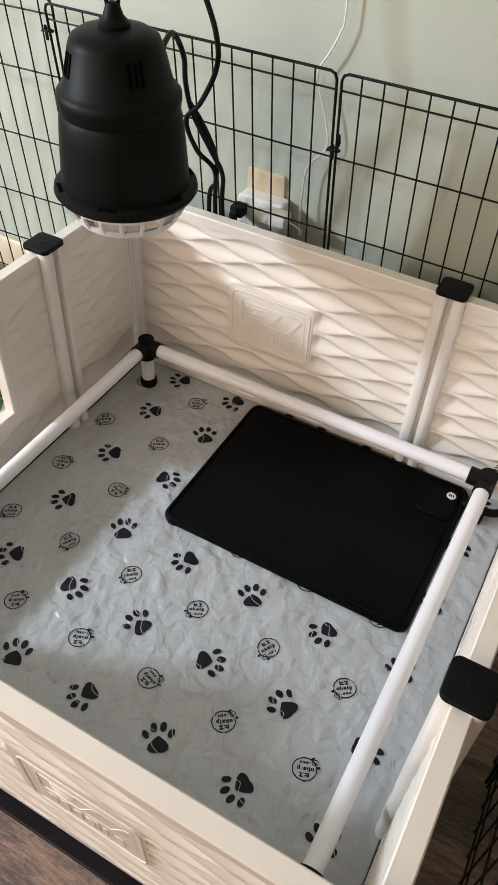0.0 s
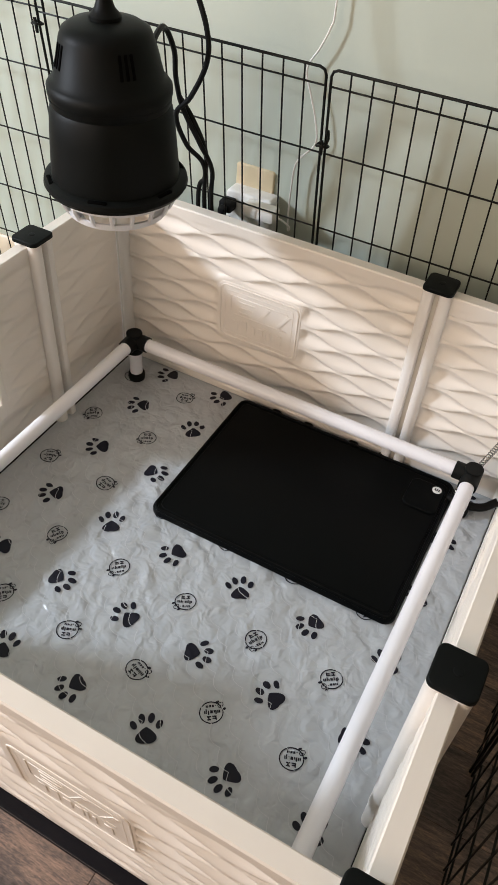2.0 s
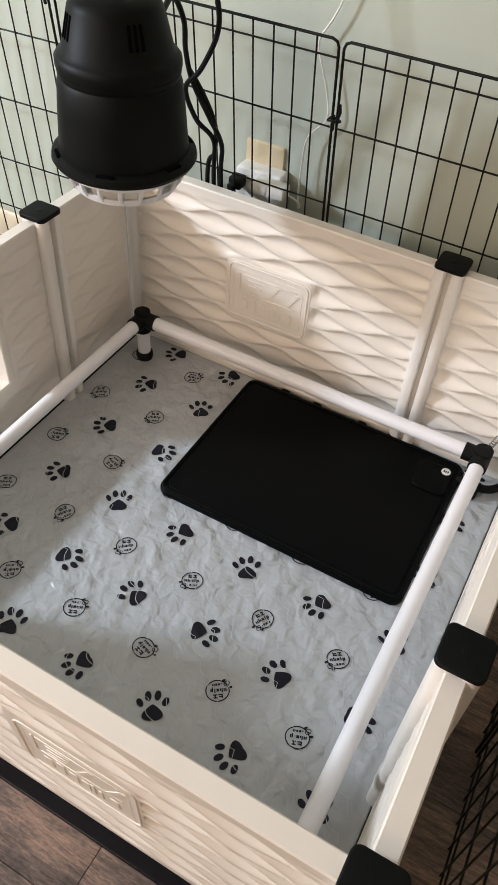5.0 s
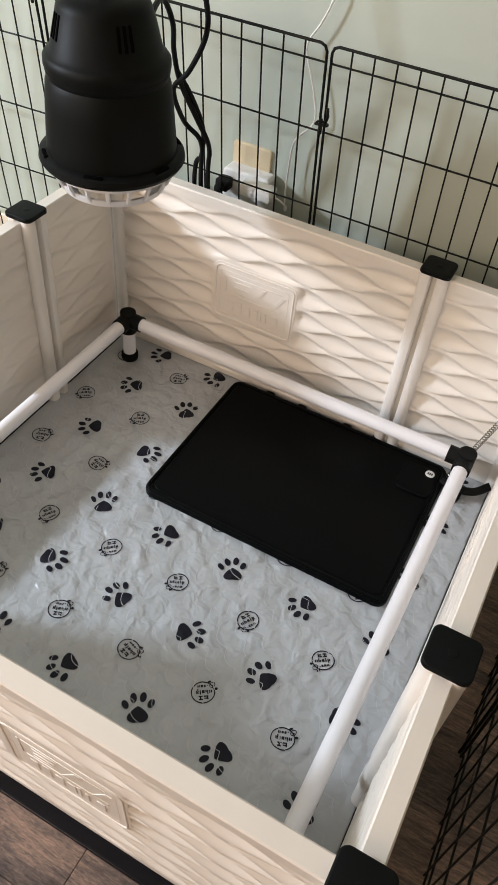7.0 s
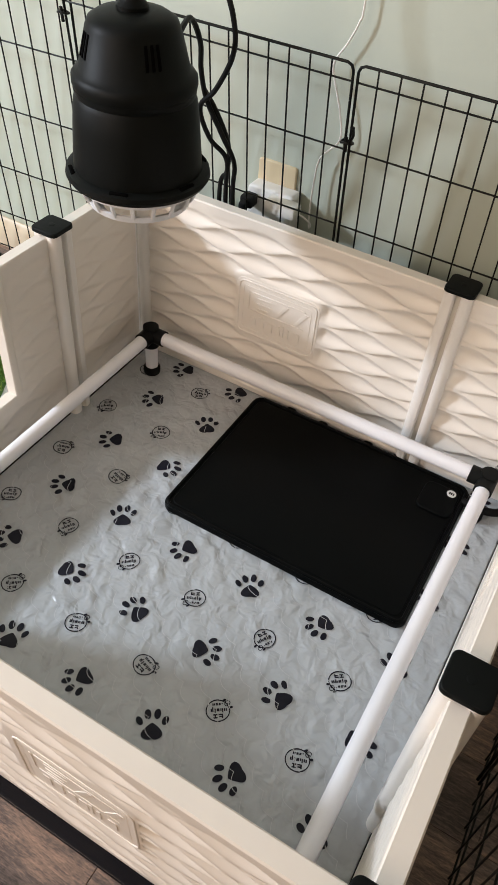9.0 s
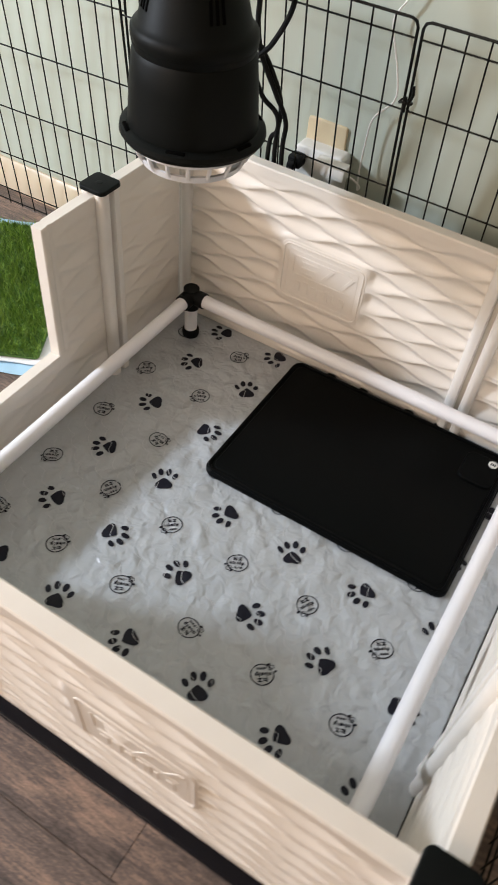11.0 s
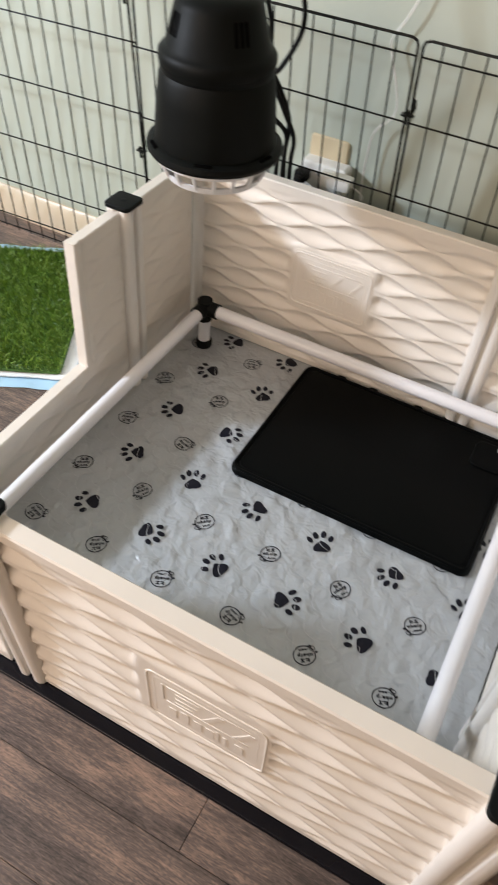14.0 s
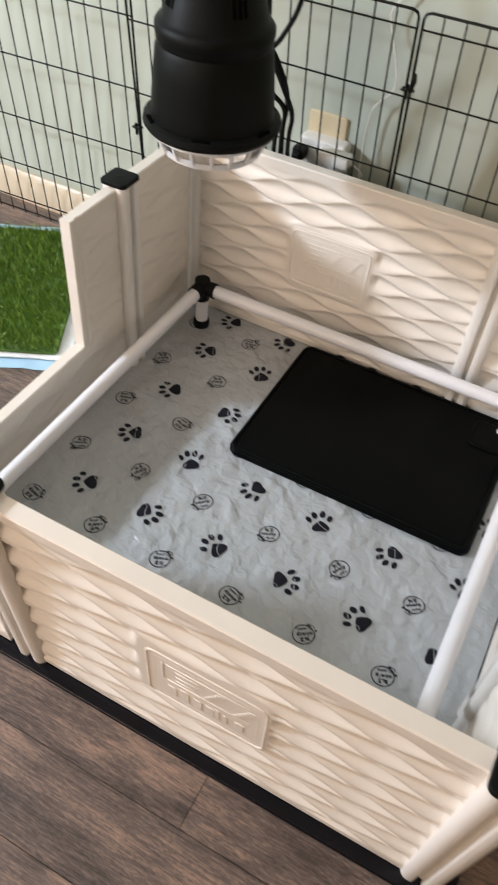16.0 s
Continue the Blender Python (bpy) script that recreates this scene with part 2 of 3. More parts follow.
# ---- the room ----
FLOOR = -0.008
XW, XE, YN, YS, TOP = -2.2, 1.75, 0.158, -3.5, 2.68


def structure(name, bm, material, label, category):
    return tagged(part(name, bm, material), label, category, kind="structure")


def wall_with_opening(name, lo, hi, axis, a0, a1, z0, z1, label):
    """A wall from lo to hi with one opening from a0 to a1 along its axis, z0 to z1 in height."""
    bm = bmesh.new()
    for p0, p1, q0, q1 in ((None, a0, None, None), (a1, None, None, None), (a0, a1, None, z0), (a0, a1, z1, None)):
        l, h = list(lo), list(hi)
        if p0 is not None:
            l[axis] = p0
        if p1 is not None:
            h[axis] = p1
        if q0 is not None:
            l[2] = q0
        if q1 is not None:
            h[2] = q1
        block(l, h, bm=bm)
    return structure(name, bm, M_ROOM, label, "wall")


structure("wall_north", block((XW - 0.12, YN, FLOOR - 0.03), (XE + 0.12, YN + 0.12, TOP)), M_WALL, "pale grey-green painted wall behind the puppy pen", "wall")
structure("wall_east", block((XE, YS, FLOOR - 0.03), (XE + 0.12, YN, TOP)), M_ROOM, "plain beige painted side wall", "wall")
wall_with_opening("wall_west", (XW - 0.12, YS, FLOOR - 0.03), (XW, YN, TOP), 1, -2.50, -0.75, 0.95, 2.05, "plain beige painted wall with a wide window")
wall_with_opening("wall_south", (XW - 0.12, YS - 0.12, FLOOR - 0.03), (XE + 0.12, YS, TOP), 0, -1.75, 0.15, 1.05, 2.35, "plain beige painted wall with a wide window")
structure("ceiling", block((XW - 0.12, YS - 0.12, TOP), (XE + 0.12, YN + 0.12, TOP + 0.1)), M_CEIL, "plain white painted ceiling", "ceiling")
floor = structure("floor", block((XW - 0.12, YS - 0.12, FLOOR - 0.06), (XE + 0.12, YN + 0.12, FLOOR - 0.0035)), M_GROUND, "dark brown wood-look plank floor", "floor")


def window_unit(name, m, w, h):
    ob = thing(name, "white painted window frame in the wall", "window", kind="structure")
    ob.matrix_world = m
    for nm, lo, hi in (("frame_side", (-w / 2, -0.03, 0), (-w / 2 + 0.05, 0.03, h)), ("frame_side", (w / 2 - 0.05, -0.03, 0), (w / 2, 0.03, h)),
                       ("frame_rail", (-w / 2 + 0.05, -0.03, 0), (w / 2 - 0.05, 0.03, 0.05)), ("frame_rail", (-w / 2 + 0.05, -0.03, h - 0.05), (w / 2 - 0.05, 0.03, h))):
        part(nm, block(lo, hi, 0.004), M_FRAME, ob)
    return ob


window_unit("window_1", pose(XW - 0.06, -1.625, 0.95, 0, 0, 90), 1.75, 1.10)
window_unit("window_2", pose(-0.80, YS - 0.06, 1.05), 1.90, 1.30)


def baseboard_profile(length):
    bm = bmesh.new()
    prof = [(0, 0), (-0.016, 0), (-0.016, 0.062), (-0.012, 0.070), (-0.010, 0.082), (-0.004, 0.088), (0, 0.088)]
    rings = [[bm.verts.new((x, y, z)) for y, z in prof] for x in (0, length)]
    n = len(prof)
    for i in range(n):
        bm.faces.new((rings[0][i], rings[0][(i + 1) % n], rings[1][(i + 1) % n], rings[1][i]))
    bm.faces.new(rings[0][::-1])
    bm.faces.new(rings[1])
    bmesh.ops.recalc_face_normals(bm, faces=bm.faces)
    return bm


base = structure("baseboard", baseboard_profile(XE - XW - 0.004), M_BASE, "cream painted wooden baseboard", "baseboard")
base.matrix_basis = pose(XW + 0.002, YN, FLOOR - 0.002)

# ---- whelping box ----
HALF = 0.0128       # half thickness of a panel
LOW, HIGH = 0.004, 0.432
box = thing("whelping_box", "cream plastic whelping box with wavy panels and black-capped posts", "whelping box")


def wave(x, z):
    """Relief of the panels: depth of long scoops between sharp ridges that swing to and fro."""
    p, swing, length = 0.0270, 0.41, 0.165
    crease = [p * (i + swing * (-1) ** i * np.sin(2 * np.pi * x / length + 0.5)) for i in range(-1, 20)]
    below = sum((z >= c).astype(int) for c in crease) - 1
    stack = np.stack(crease)
    low = np.take_along_axis(stack, below[None], 0)[0]
    high = np.take_along_axis(stack, np.minimum(below + 1, len(crease) - 1)[None], 0)[0]
    f = np.clip((z - low) / np.maximum(high - low, 1e-4), 0, 1)
    depth = np.sin(np.pi * f ** 1.45) ** 1.25
    return depth * np.clip((high - low) / (1.84 * p), 0.0, 1) ** 0.75


def wavy_panel(length, notch=None, badge=None, name="panel", relief_depth=0.0095):
    """A moulded panel, x along it from 0, thickness in y, relief on both sides. notch: (x0, x1, z) of a doorway cut from above."""
    step = 0.004
    nx, nz = max(2, round(length / step)), round((HIGH - LOW) / 0.003)
    xs, zs = np.linspace(0, length, nx + 1), np.linspace(LOW, HIGH, nz + 1)
    if notch:
        xs[np.argmin(abs(xs - notch[0]))], xs[np.argmin(abs(xs - notch[1]))] = notch[:2]
        zs[np.argmin(abs(zs - notch[2]))] = notch[2]
    X, Z = np.meshgrid(xs, zs, indexing="ij")
    edge = np.minimum(HIGH - Z, 1)
    if notch:
        inside_x = (X > notch[0] - 1e-6) & (X < notch[1] + 1e-6)
        dx = np.maximum(np.maximum(notch[0] - X, X - notch[1]), 0)
        dz = np.maximum(notch[2] - Z, 0)
        away = np.where(inside_x, dz, np.hypot(dx, dz))
        edge = np.minimum(edge, away)
    side = np.minimum(X, length - X)
    fade = np.clip((edge - 0.020) / 0.014, 0, 1) * np.clip((side - 0.005) / 0.004, 0, 1) * np.clip((Z - LOW - 0.012) / 0.012, 0, 1)
    if badge:
        cx, cz, bw, bh = badge
        q = np.hypot(np.maximum(abs(X - cx) - bw / 2 + 0.014, 0), np.maximum(abs(Z - cz) - bh / 2 + 0.014, 0))
        fade = fade * np.clip((q - 0.013) / 0.012, 0, 1)
    half = HALF * (0.84 + 0.16 * np.clip(edge / 0.0029, 0, 1))
    if notch:
        lip = np.where((dx > 0) & (Z > notch[2]), np.exp(-((dx - 0.019) / 0.0035) ** 2), 0)
        half = half - 0.0030 * lip
    relief = -relief_depth * fade * wave(X, Z)
    pos = [np.stack((X, s * (half + relief), Z), -1).reshape(-1, 3) for s in (-1, 1)]
    count = (nx + 1) * (nz + 1)
    keep = np.ones((nx, nz), bool)
    if notch:
        mx, mz = (xs[1:] + xs[:-1]) / 2, (zs[1:] + zs[:-1]) / 2
        keep = ~((mx[:, None] > notch[0]) & (mx[:, None] < notch[1]) & (mz[None] > notch[2]))
    faces, used = [], {}
    for i in range(nx):
        for k in range(nz):
            if keep[i, k]:
                a, b, c, d = i * (nz + 1) + k, (i + 1) * (nz + 1) + k, (i + 1) * (nz + 1) + k + 1, i * (nz + 1) + k + 1
                faces.append((a, b, c, d))
                faces.append((count + d, count + c, count + b, count + a))
                for s, t in ((a, b), (b, c), (c, d), (d, a)):
                    used[(s, t)] = True
    for s, t in used:
        if (t, s) not in used:
            faces.append((t, s, count + s, count + t))
    me = bpy.data.meshes.new(name)
    me.from_pydata(np.concatenate(pos).tolist(), [], faces)
    me.materials.append(M_PANEL)
    for p in me.polygons:
        p.use_smooth = True
    me.set_sharp_from_angle(angle=radians(34))
    return me


def badge_mesh():
    """The raised name plate of a long panel as plain shapes: a rim, a raised field with blocks, a row of small bars."""
    bm = slab(0.196, 0.144, 0, 0.0036, 0.020, 0.0028)

    def outline(w, d, c, r, z):
        path = []
        for k, (sx, sy) in enumerate(((1, 1), (-1, 1), (-1, -1), (1, -1))):
            for i in range(6):
                a = math.pi / 2 * (k + i / 5)
                path.append((sx * (w / 2 - c) + c * math.cos(a), sy * (d / 2 - c) + c * math.sin(a), z))
        tube(path, r, 8, bm, closed=True)
    outline(0.180, 0.128, 0.013, 0.0022, 0.0032)
    outline(0.158, 0.106, 0.005, 0.0009, 0.0034)
    for x0, y0, x1, y1 in ((-0.068, -0.002, -0.064, 0.042), (-0.060, 0.040, 0.066, 0.043), (-0.060, -0.004, 0.066, -0.001),
                           (-0.046, 0.030, -0.008, 0.033), (-0.046, 0.017, -0.012, 0.020), (-0.046, 0.005, -0.018, 0.008)):
        block((x0, y0, 0.0030), (x1, y1, 0.0050), 0.0006, 1, bm=bm)
    for x in (-0.004, 0.042):
        plate([(x, 0.001), (x + 0.008, 0.001), (x + 0.032, 0.037), (x + 0.024, 0.037)], 0.0030, 0.0050, bm=bm)
    for i, x in enumerate((-0.058, -0.038, -0.018, 0.001, 0.016, 0.028, 0.046)):
        block((x, -0.042, 0.0030), (x + (0.006 if i in (4, 5) else 0.013), -0.018 + (0.005 if i in (1, 4) else 0), 0.0050), 0.0006, 1, bm=bm)
    return mesh_of("badge", bm, M_PANEL)


BADGE = badge_mesh()
LONG, SHORT = 0.657, 0.212
LONG_MESH = wavy_panel(LONG, badge=(LONG / 2, 0.230, 0.196, 0.144), name="long_panel")
SHORT_MESH = wavy_panel(SHORT, name="short_panel")
DOOR_MESH = wavy_panel(LONG, notch=(0.080, 0.514, 0.150), name="door_panel", relief_depth=0.0034)
SIDE_MESH = wavy_panel(SHORT, name="side_panel", relief_depth=0.0034)
X0, X1, Y0, Y1 = 0.002, 0.954, 0.0105, -0.9375


def long_panel(m, label=""):
    ob = part("long_panel", LONG_MESH, None, box, label, m)
    part("badge", BADGE, None, ob, "raised blank name plate", pose(LONG / 2, -HALF + 0.0028, 0.230, 90, 0, 0))
    part("badge", BADGE, None, ob, "raised blank name plate", pose(LONG / 2 - 0.006, HALF - 0.0040, 0.218, 90, 0, 180) @ Matrix.Diagonal((0.97, 1.02, 1, 1)))
    return ob


GAP = 0.022
long_panel(pose(X0 + GAP, Y0, 0))                                   # back
part("short_panel", SHORT_MESH, None, box, "", pose(0.702 + GAP, Y0, 0))
long_panel(pose(X1, Y0 - GAP, 0, 0, 0, -90))                        # east side
part("short_panel", SHORT_MESH, None, box, "", pose(X1, -0.705 - GAP, 0, 0, 0, -90))
FRONT = pose(0, Y1, 0, 2.4)                                         # the front leans outwards a little
long_panel(FRONT @ pose(X1 - GAP, 0, 0, 0, 0, 180))
part("short_panel", SHORT_MESH, None, box, "", FRONT @ pose(0.262 - GAP, 0, 0, 0, 0, 180))
part("door_panel", DOOR_MESH, None, box, "panel with a low doorway cut into it", pose(X0, -0.938, 0, 0, 0, 90))
part("short_panel", SIDE_MESH, None, box, "", pose(X0, -0.262 + GAP, 0, 0, 0, 90))


def post_mesh():
    """A square post: four rounded ribs at the corners of a slotted core."""
    rib = [(0.0050, 0.0150), (0.0054, 0.0225), (0.0075, 0.0258), (0.0120, 0.0268), (0.0180, 0.0266), (0.0235, 0.0235), (0.0266, 0.0180), (0.0268, 0.0120), (0.0258, 0.0075), (0.0225, 0.0054), (0.0150, 0.0050)]
    outline = []
    for turn in range(4):
        outline += rib
        rib = [(y, -x) for x, y in rib]
    bm = plate(outline[::-1], 0.0, 0.438)
    bmesh.ops.recalc_face_normals(bm, faces=bm.faces)
    return mesh_of("post", bm, M_POST)


POST = post_mesh()
# core block seen in the slots, coloured darker to stand for shade
GROOVE = mesh_of("groove", block((-0.0153, -0.0153, 0.0), (0.0153, 0.0153, 0.437)), M_GROOVE_SHADE, False)
capbm = slab(0.057, 0.057, 0.4375, 0.4455, 0.010, 0.0025)
slab(0.012, 0.012, 0.4450, 0.4460, 0.0058, 0.0005, bm=capbm)
CAP = mesh_of("cap", capbm, M_CAP)
LEAN = 4.0
for x, y, lean in ((X0 + 0.002, Y0, 0), (0.702, Y0, 0), (X1, Y0, 0), (X1, -0.705, 0), (X1 - 0.002, -0.931, LEAN), (0.284, -0.931, LEAN), (X0 + 0.002, -0.931, LEAN), (X0 + 0.005, -0.262, 0)):
    p = part("post", POST, None, box, "", pose(x, y, 0, lean))
    part("groove", GROOVE, None, p, "post channel, its shade painted in as a darker beige")
    part("cap", CAP, None, p, "black plastic cap")

# ---- floor liner and pad ----
LINER_TOP = -0.0015
liner = tagged(part("floor_liner", slab(1.054, 1.032, FLOOR, LINER_TOP, 0.016, 0.003, at=(0.476, -0.456)), M_LINER), "black smooth vinyl sheet under the whelping box", "floor mat")

PX0, PX1, PY0, PY1 = 0.019, 0.940, -0.923, 0.004


def quilt(x, y):
    """Height of the pad: soft wrinkles and puffs between wandering stitch lines."""
    s = np.zeros_like(x)
    u = (0.65 * x + 0.75 * y) / 0.034 + 0.30 * np.abs(np.sin(np.pi * (0.75 * x - 0.65 * y) / 0.040))
    f = u - np.floor(u)
    s += 0.0015 * np.abs(np.sin(np.pi * f)) ** 0.6
    for k, (ax, ay, ph, amp) in enumerate(((23, 41, 0.3, 7), (61, -37, 1.7, 6), (97, 55, 2.9, 4.0), (-43, 120, 0.8, 3.5), (150, -20, 2.2, 2.5))):
        s += amp * 1.3e-4 * np.sin(ax * x + ay * y + ph + 1.5 * np.sin(17 * y + k) + 1.1 * np.sin(21 * x - k))
    flat = [(a, b) for a, b in zip(np.ravel(x), np.ravel(y))]
    big = np.array([noise.noise((a * 33 + 9 * b, b * 21, 2.0)) for a, b in flat]).reshape(np.shape(x))
    small = np.array([noise.noise((a * 70, b * 88 - 20 * a, 5.0)) for a, b in flat]).reshape(np.shape(x))
    s += 0.0026 * (0.35 - np.abs(big)) + 0.0008 * (0.3 - np.abs(small))
    edge = np.minimum(np.minimum(x - PX0, PX1 - x), np.minimum(y - PY0, PY1 - y))
    return np.clip(s, -0.0008, 0.006) * np.clip(edge / 0.03, 0, 1)


def pad_mesh():
    step = 0.0032
    nx, ny = round((PX1 - PX0) / step), round((PY1 - PY0) / step)
    X, Y = np.meshgrid(np.linspace(PX0, PX1, nx + 1), np.linspace(PY0, PY1, ny + 1), indexing="ij")
    Zt = 0.0012 + quilt(X, Y)
    top = np.stack((X, Y, Zt), -1).reshape(-1, 3)
    bot = np.stack((X, Y, np.full_like(X, LINER_TOP + 0.0002)), -1).reshape(-1, 3)
    n = len(top)
    i, k = np.meshgrid(np.arange(nx), np.arange(ny), indexing="ij")
    a = (i * (ny + 1) + k).ravel()
    f = np.stack((a, a + ny + 1, a + ny + 2, a + 1), -1)
    faces = f.tolist()
    ring = [j * (ny + 1) for j in range(nx + 1)] + [nx * (ny + 1) + j for j in range(1, ny + 1)] + [j * (ny + 1) + ny for j in range(nx - 1, -1, -1)] + [j for j in range(ny - 1, 0, -1)]
    verts = top.tolist() + [bot[r].tolist() for r in ring]
    m = len(ring)
    faces += [(ring[(j + 1) % m], ring[j], n + j, n + (j + 1) % m) for j in range(m)]
    faces.append(tuple(n + j for j in range(m))[::-1])
    me = bpy.data.meshes.new("whelping_pad")
    me.from_pydata(verts, [], faces)
    me.materials.append(M_PAD)
    for p in me.polygons:
        p.use_smooth = True
    return me


pad = tagged(part("whelping_pad", pad_mesh(), None), "grey quilted washable pad printed with dark paw prints", "pad")


def drape(shapes, cx, cy, angle, lift=0.0013):
    """Flat shapes laid on the pad's surface: each a list of rings (outer, inner or None) of points."""
    bm = bmesh.new()
    ca, sa = math.cos(angle), math.sin(angle)

    def put(p):
        x, y = cx + ca * p[0] - sa * p[1], cy + sa * p[0] + ca * p[1]
        z = 0.0012 + float(quilt(np.array([x]), np.array([y]))[0]) + lift
        return bm.verts.new((x, y, z))
    for outer, inner in shapes:
        n = len(outer)
        if inner is None:
            mx, my = sum(p[0] for p in outer) / n, sum(p[1] for p in outer) / n
            centre = put((mx, my))
            rings = [[put((mx + (p[0] - mx) * s, my + (p[1] - my) * s)) for p in outer] for s in (0.22, 0.42, 0.62, 0.81, 1.0)]
            for i in range(n):
                bm.faces.new((centre, rings[0][i], rings[0][(i + 1) % n]))
            pairs = list(zip(rings, rings[1:]))
        else:
            pairs = [([put(p) for p in inner], [put(p) for p in outer])]
        for a, b in pairs:
            for i in range(n):
                bm.faces.new((a[i], b[i], b[(i + 1) % n], a[(i + 1) % n]))
    bmesh.ops.recalc_face_normals(bm, faces=bm.faces)
    for fc in bm.faces:
        if fc.normal.z < 0:
            fc.normal_flip()
    return bm


def oval(cx, cy, a, b, turn=0.0, n=18):
    c, s = math.cos(turn), math.sin(turn)
    return [(cx + c * a * math.cos(t) - s * b * math.sin(t), cy + s * a * math.cos(t) + c * b * math.sin(t)) for t in (2 * math.pi * i / n for i in range(n))]


def heart_pad(n=26):
    """The main pad of a paw: broad below with two lobes, rounded to a blunt top."""
    out = []
    for i in range(n):
        t = 2 * math.pi * i / n
        hx, hy = math.sin(t) ** 3, -(13 * math.cos(t) - 4.5 * math.cos(2 * t) - 1.5 * math.cos(3 * t)) / 16
        out.append((0.0160 * (0.72 * hx + 0.34 * math.sin(t)), -0.009 + 0.0150 * (0.70 * hy - 0.36 * math.cos(t)) - 0.0015))
    return out[::-1]


PAW = [(heart_pad(), None), (oval(-0.0205, 0.0085, 0.0052, 0.0078, 0.5), None), (oval(-0.0078, 0.0190, 0.0055, 0.0082, 0.16), None),
       (oval(0.0078, 0.0190, 0.0055, 0.0082, -0.16), None), (oval(0.0205, 0.0085, 0.0052, 0.0078, -0.5), None)]


def bar(x0, y0, x1, y1):
    return ([(x0, y0), (x1, y0), (x1, y1), (x0, y1)], None)


STAMP = [(oval(0, 0, 0.0225, 0.0180, 0, 28), oval(0, 0, 0.0205, 0.0160, 0, 28)),
         bar(-0.0090, 0.0055, -0.0008, 0.0076), bar(-0.0090, 0.0088, -0.0015, 0.0108), bar(-0.0090, 0.0055, -0.0066, 0.0122), bar(0.0012, 0.0055, 0.0088, 0.0076), bar(0.0012, 0.0102, 0.0088, 0.0122), bar(0.0040, 0.0065, 0.0064, 0.0112),
         bar(-0.0165, -0.0032, -0.0142, 0.0016), bar(-0.0133, -0.0032, -0.0110, 0.0016), bar(-0.0096, -0.0032, -0.0074, 0.0034), bar(-0.0066, -0.0032, -0.0044, 0.0008), bar(-0.0028, -0.0032, 0.0020, 0.0016), bar(0.0040, -0.0032, 0.0062, 0.0034), bar(0.0082, -0.0056, 0.0104, 0.0016), bar(0.0108, -0.0032, 0.0132, 0.0016),
         bar(-0.0094, -0.0118, -0.0076, -0.0100), bar(-0.0056, -0.0118, -0.0020, -0.0080), bar(-0.0004, -0.0118, 0.0032, -0.0080), bar(0.0046, -0.0118, 0.0066, -0.0080), bar(0.0074, -0.0118, 0.0096, -0.0080),
         (oval(-0.018, -0.0115, 0.0062, 0.0046, 0.6, 12), oval(-0.018, -0.0115, 0.0048, 0.0033, 0.6, 12)), (oval(-0.0245, -0.0045, 0.0034, 0.0022, 0.2, 8), None),
         (oval(-0.013, -0.0168, 0.0040, 0.0020, 0.4, 8), None), (oval(-0.0185, -0.0105, 0.0020, 0.0014, 0.1, 7), None)]

SMALL_STAMP = [tuple(ring and [(0.88 * px, 1.04 * py) for px, py in ring] for ring in pair) for pair in STAMP]
LEFT, UP, DOWN, EAST, UPL, RIGHT = 121, 31.7, 152, -90, 71, -72      # turns of a print about the upright
PAW_TURNS = {
    (0, 0): LEFT, (0, 1): LEFT, (0, 2): LEFT, (0, 3): LEFT, (0, 4): LEFT, (0, 5): LEFT, (0, 6): LEFT,
    (1, 0): DOWN, (1, 1): UP, (1, 2): EAST, (1, 3): UP, (1, 4): EAST, (1, 5): 17, (1, 6): UP,
    (2, 2): DOWN, (2, 3): DOWN, (2, 4): UPL, (2, 5): DOWN, (2, 6): LEFT, (2, 0): UP, (2, 1): DOWN,
    (3, 3): UP, (3, 4): RIGHT, (3, 5): UP, (3, 6): EAST, (3, 0): EAST, (3, 1): UP, (3, 2): EAST,
    (4, 3): DOWN, (4, 4): UPL, (4, 5): DOWN, (4, 6): UP, (4, 0): UP, (4, 1): LEFT, (4, 2): UP,
    (5, 0): EAST, (5, 1): EAST, (5, 2): UP, (5, 3): UP, (5, 4): EAST, (5, 5): UP, (5, 6): DOWN}
for (i, k), turn in PAW_TURNS.items():
    x, y = 0.143 + 0.1455 * i, -0.001 - 0.1535 * k + 0.001 * ((i * 5 + k * 3) % 4) - 0.0035 * i * 0.5
    if y > PY1 - 0.030:
        y = PY1 - 0.032
    if y < PY0 + 0.03:
        continue
    part("paw_print", drape(PAW, x, y, radians(turn)), M_PRINT, pad)
for i in range(-1, 6):
    for k in range(6):
        x, y = 0.2175 + 0.1455 * i, -0.0765 - 0.1535 * k - 0.0018 * i
        if PX0 + 0.02 < x < PX1 - 0.02 and PY0 + 0.02 < y:
            part("stamp_print", drape(SMALL_STAMP, x, y, radians((200, 28, 165, 60, 215, 35)[(i * 2 + k) % 6])), M_PRINT, pad, "small oval outline stamp with illegible lines")

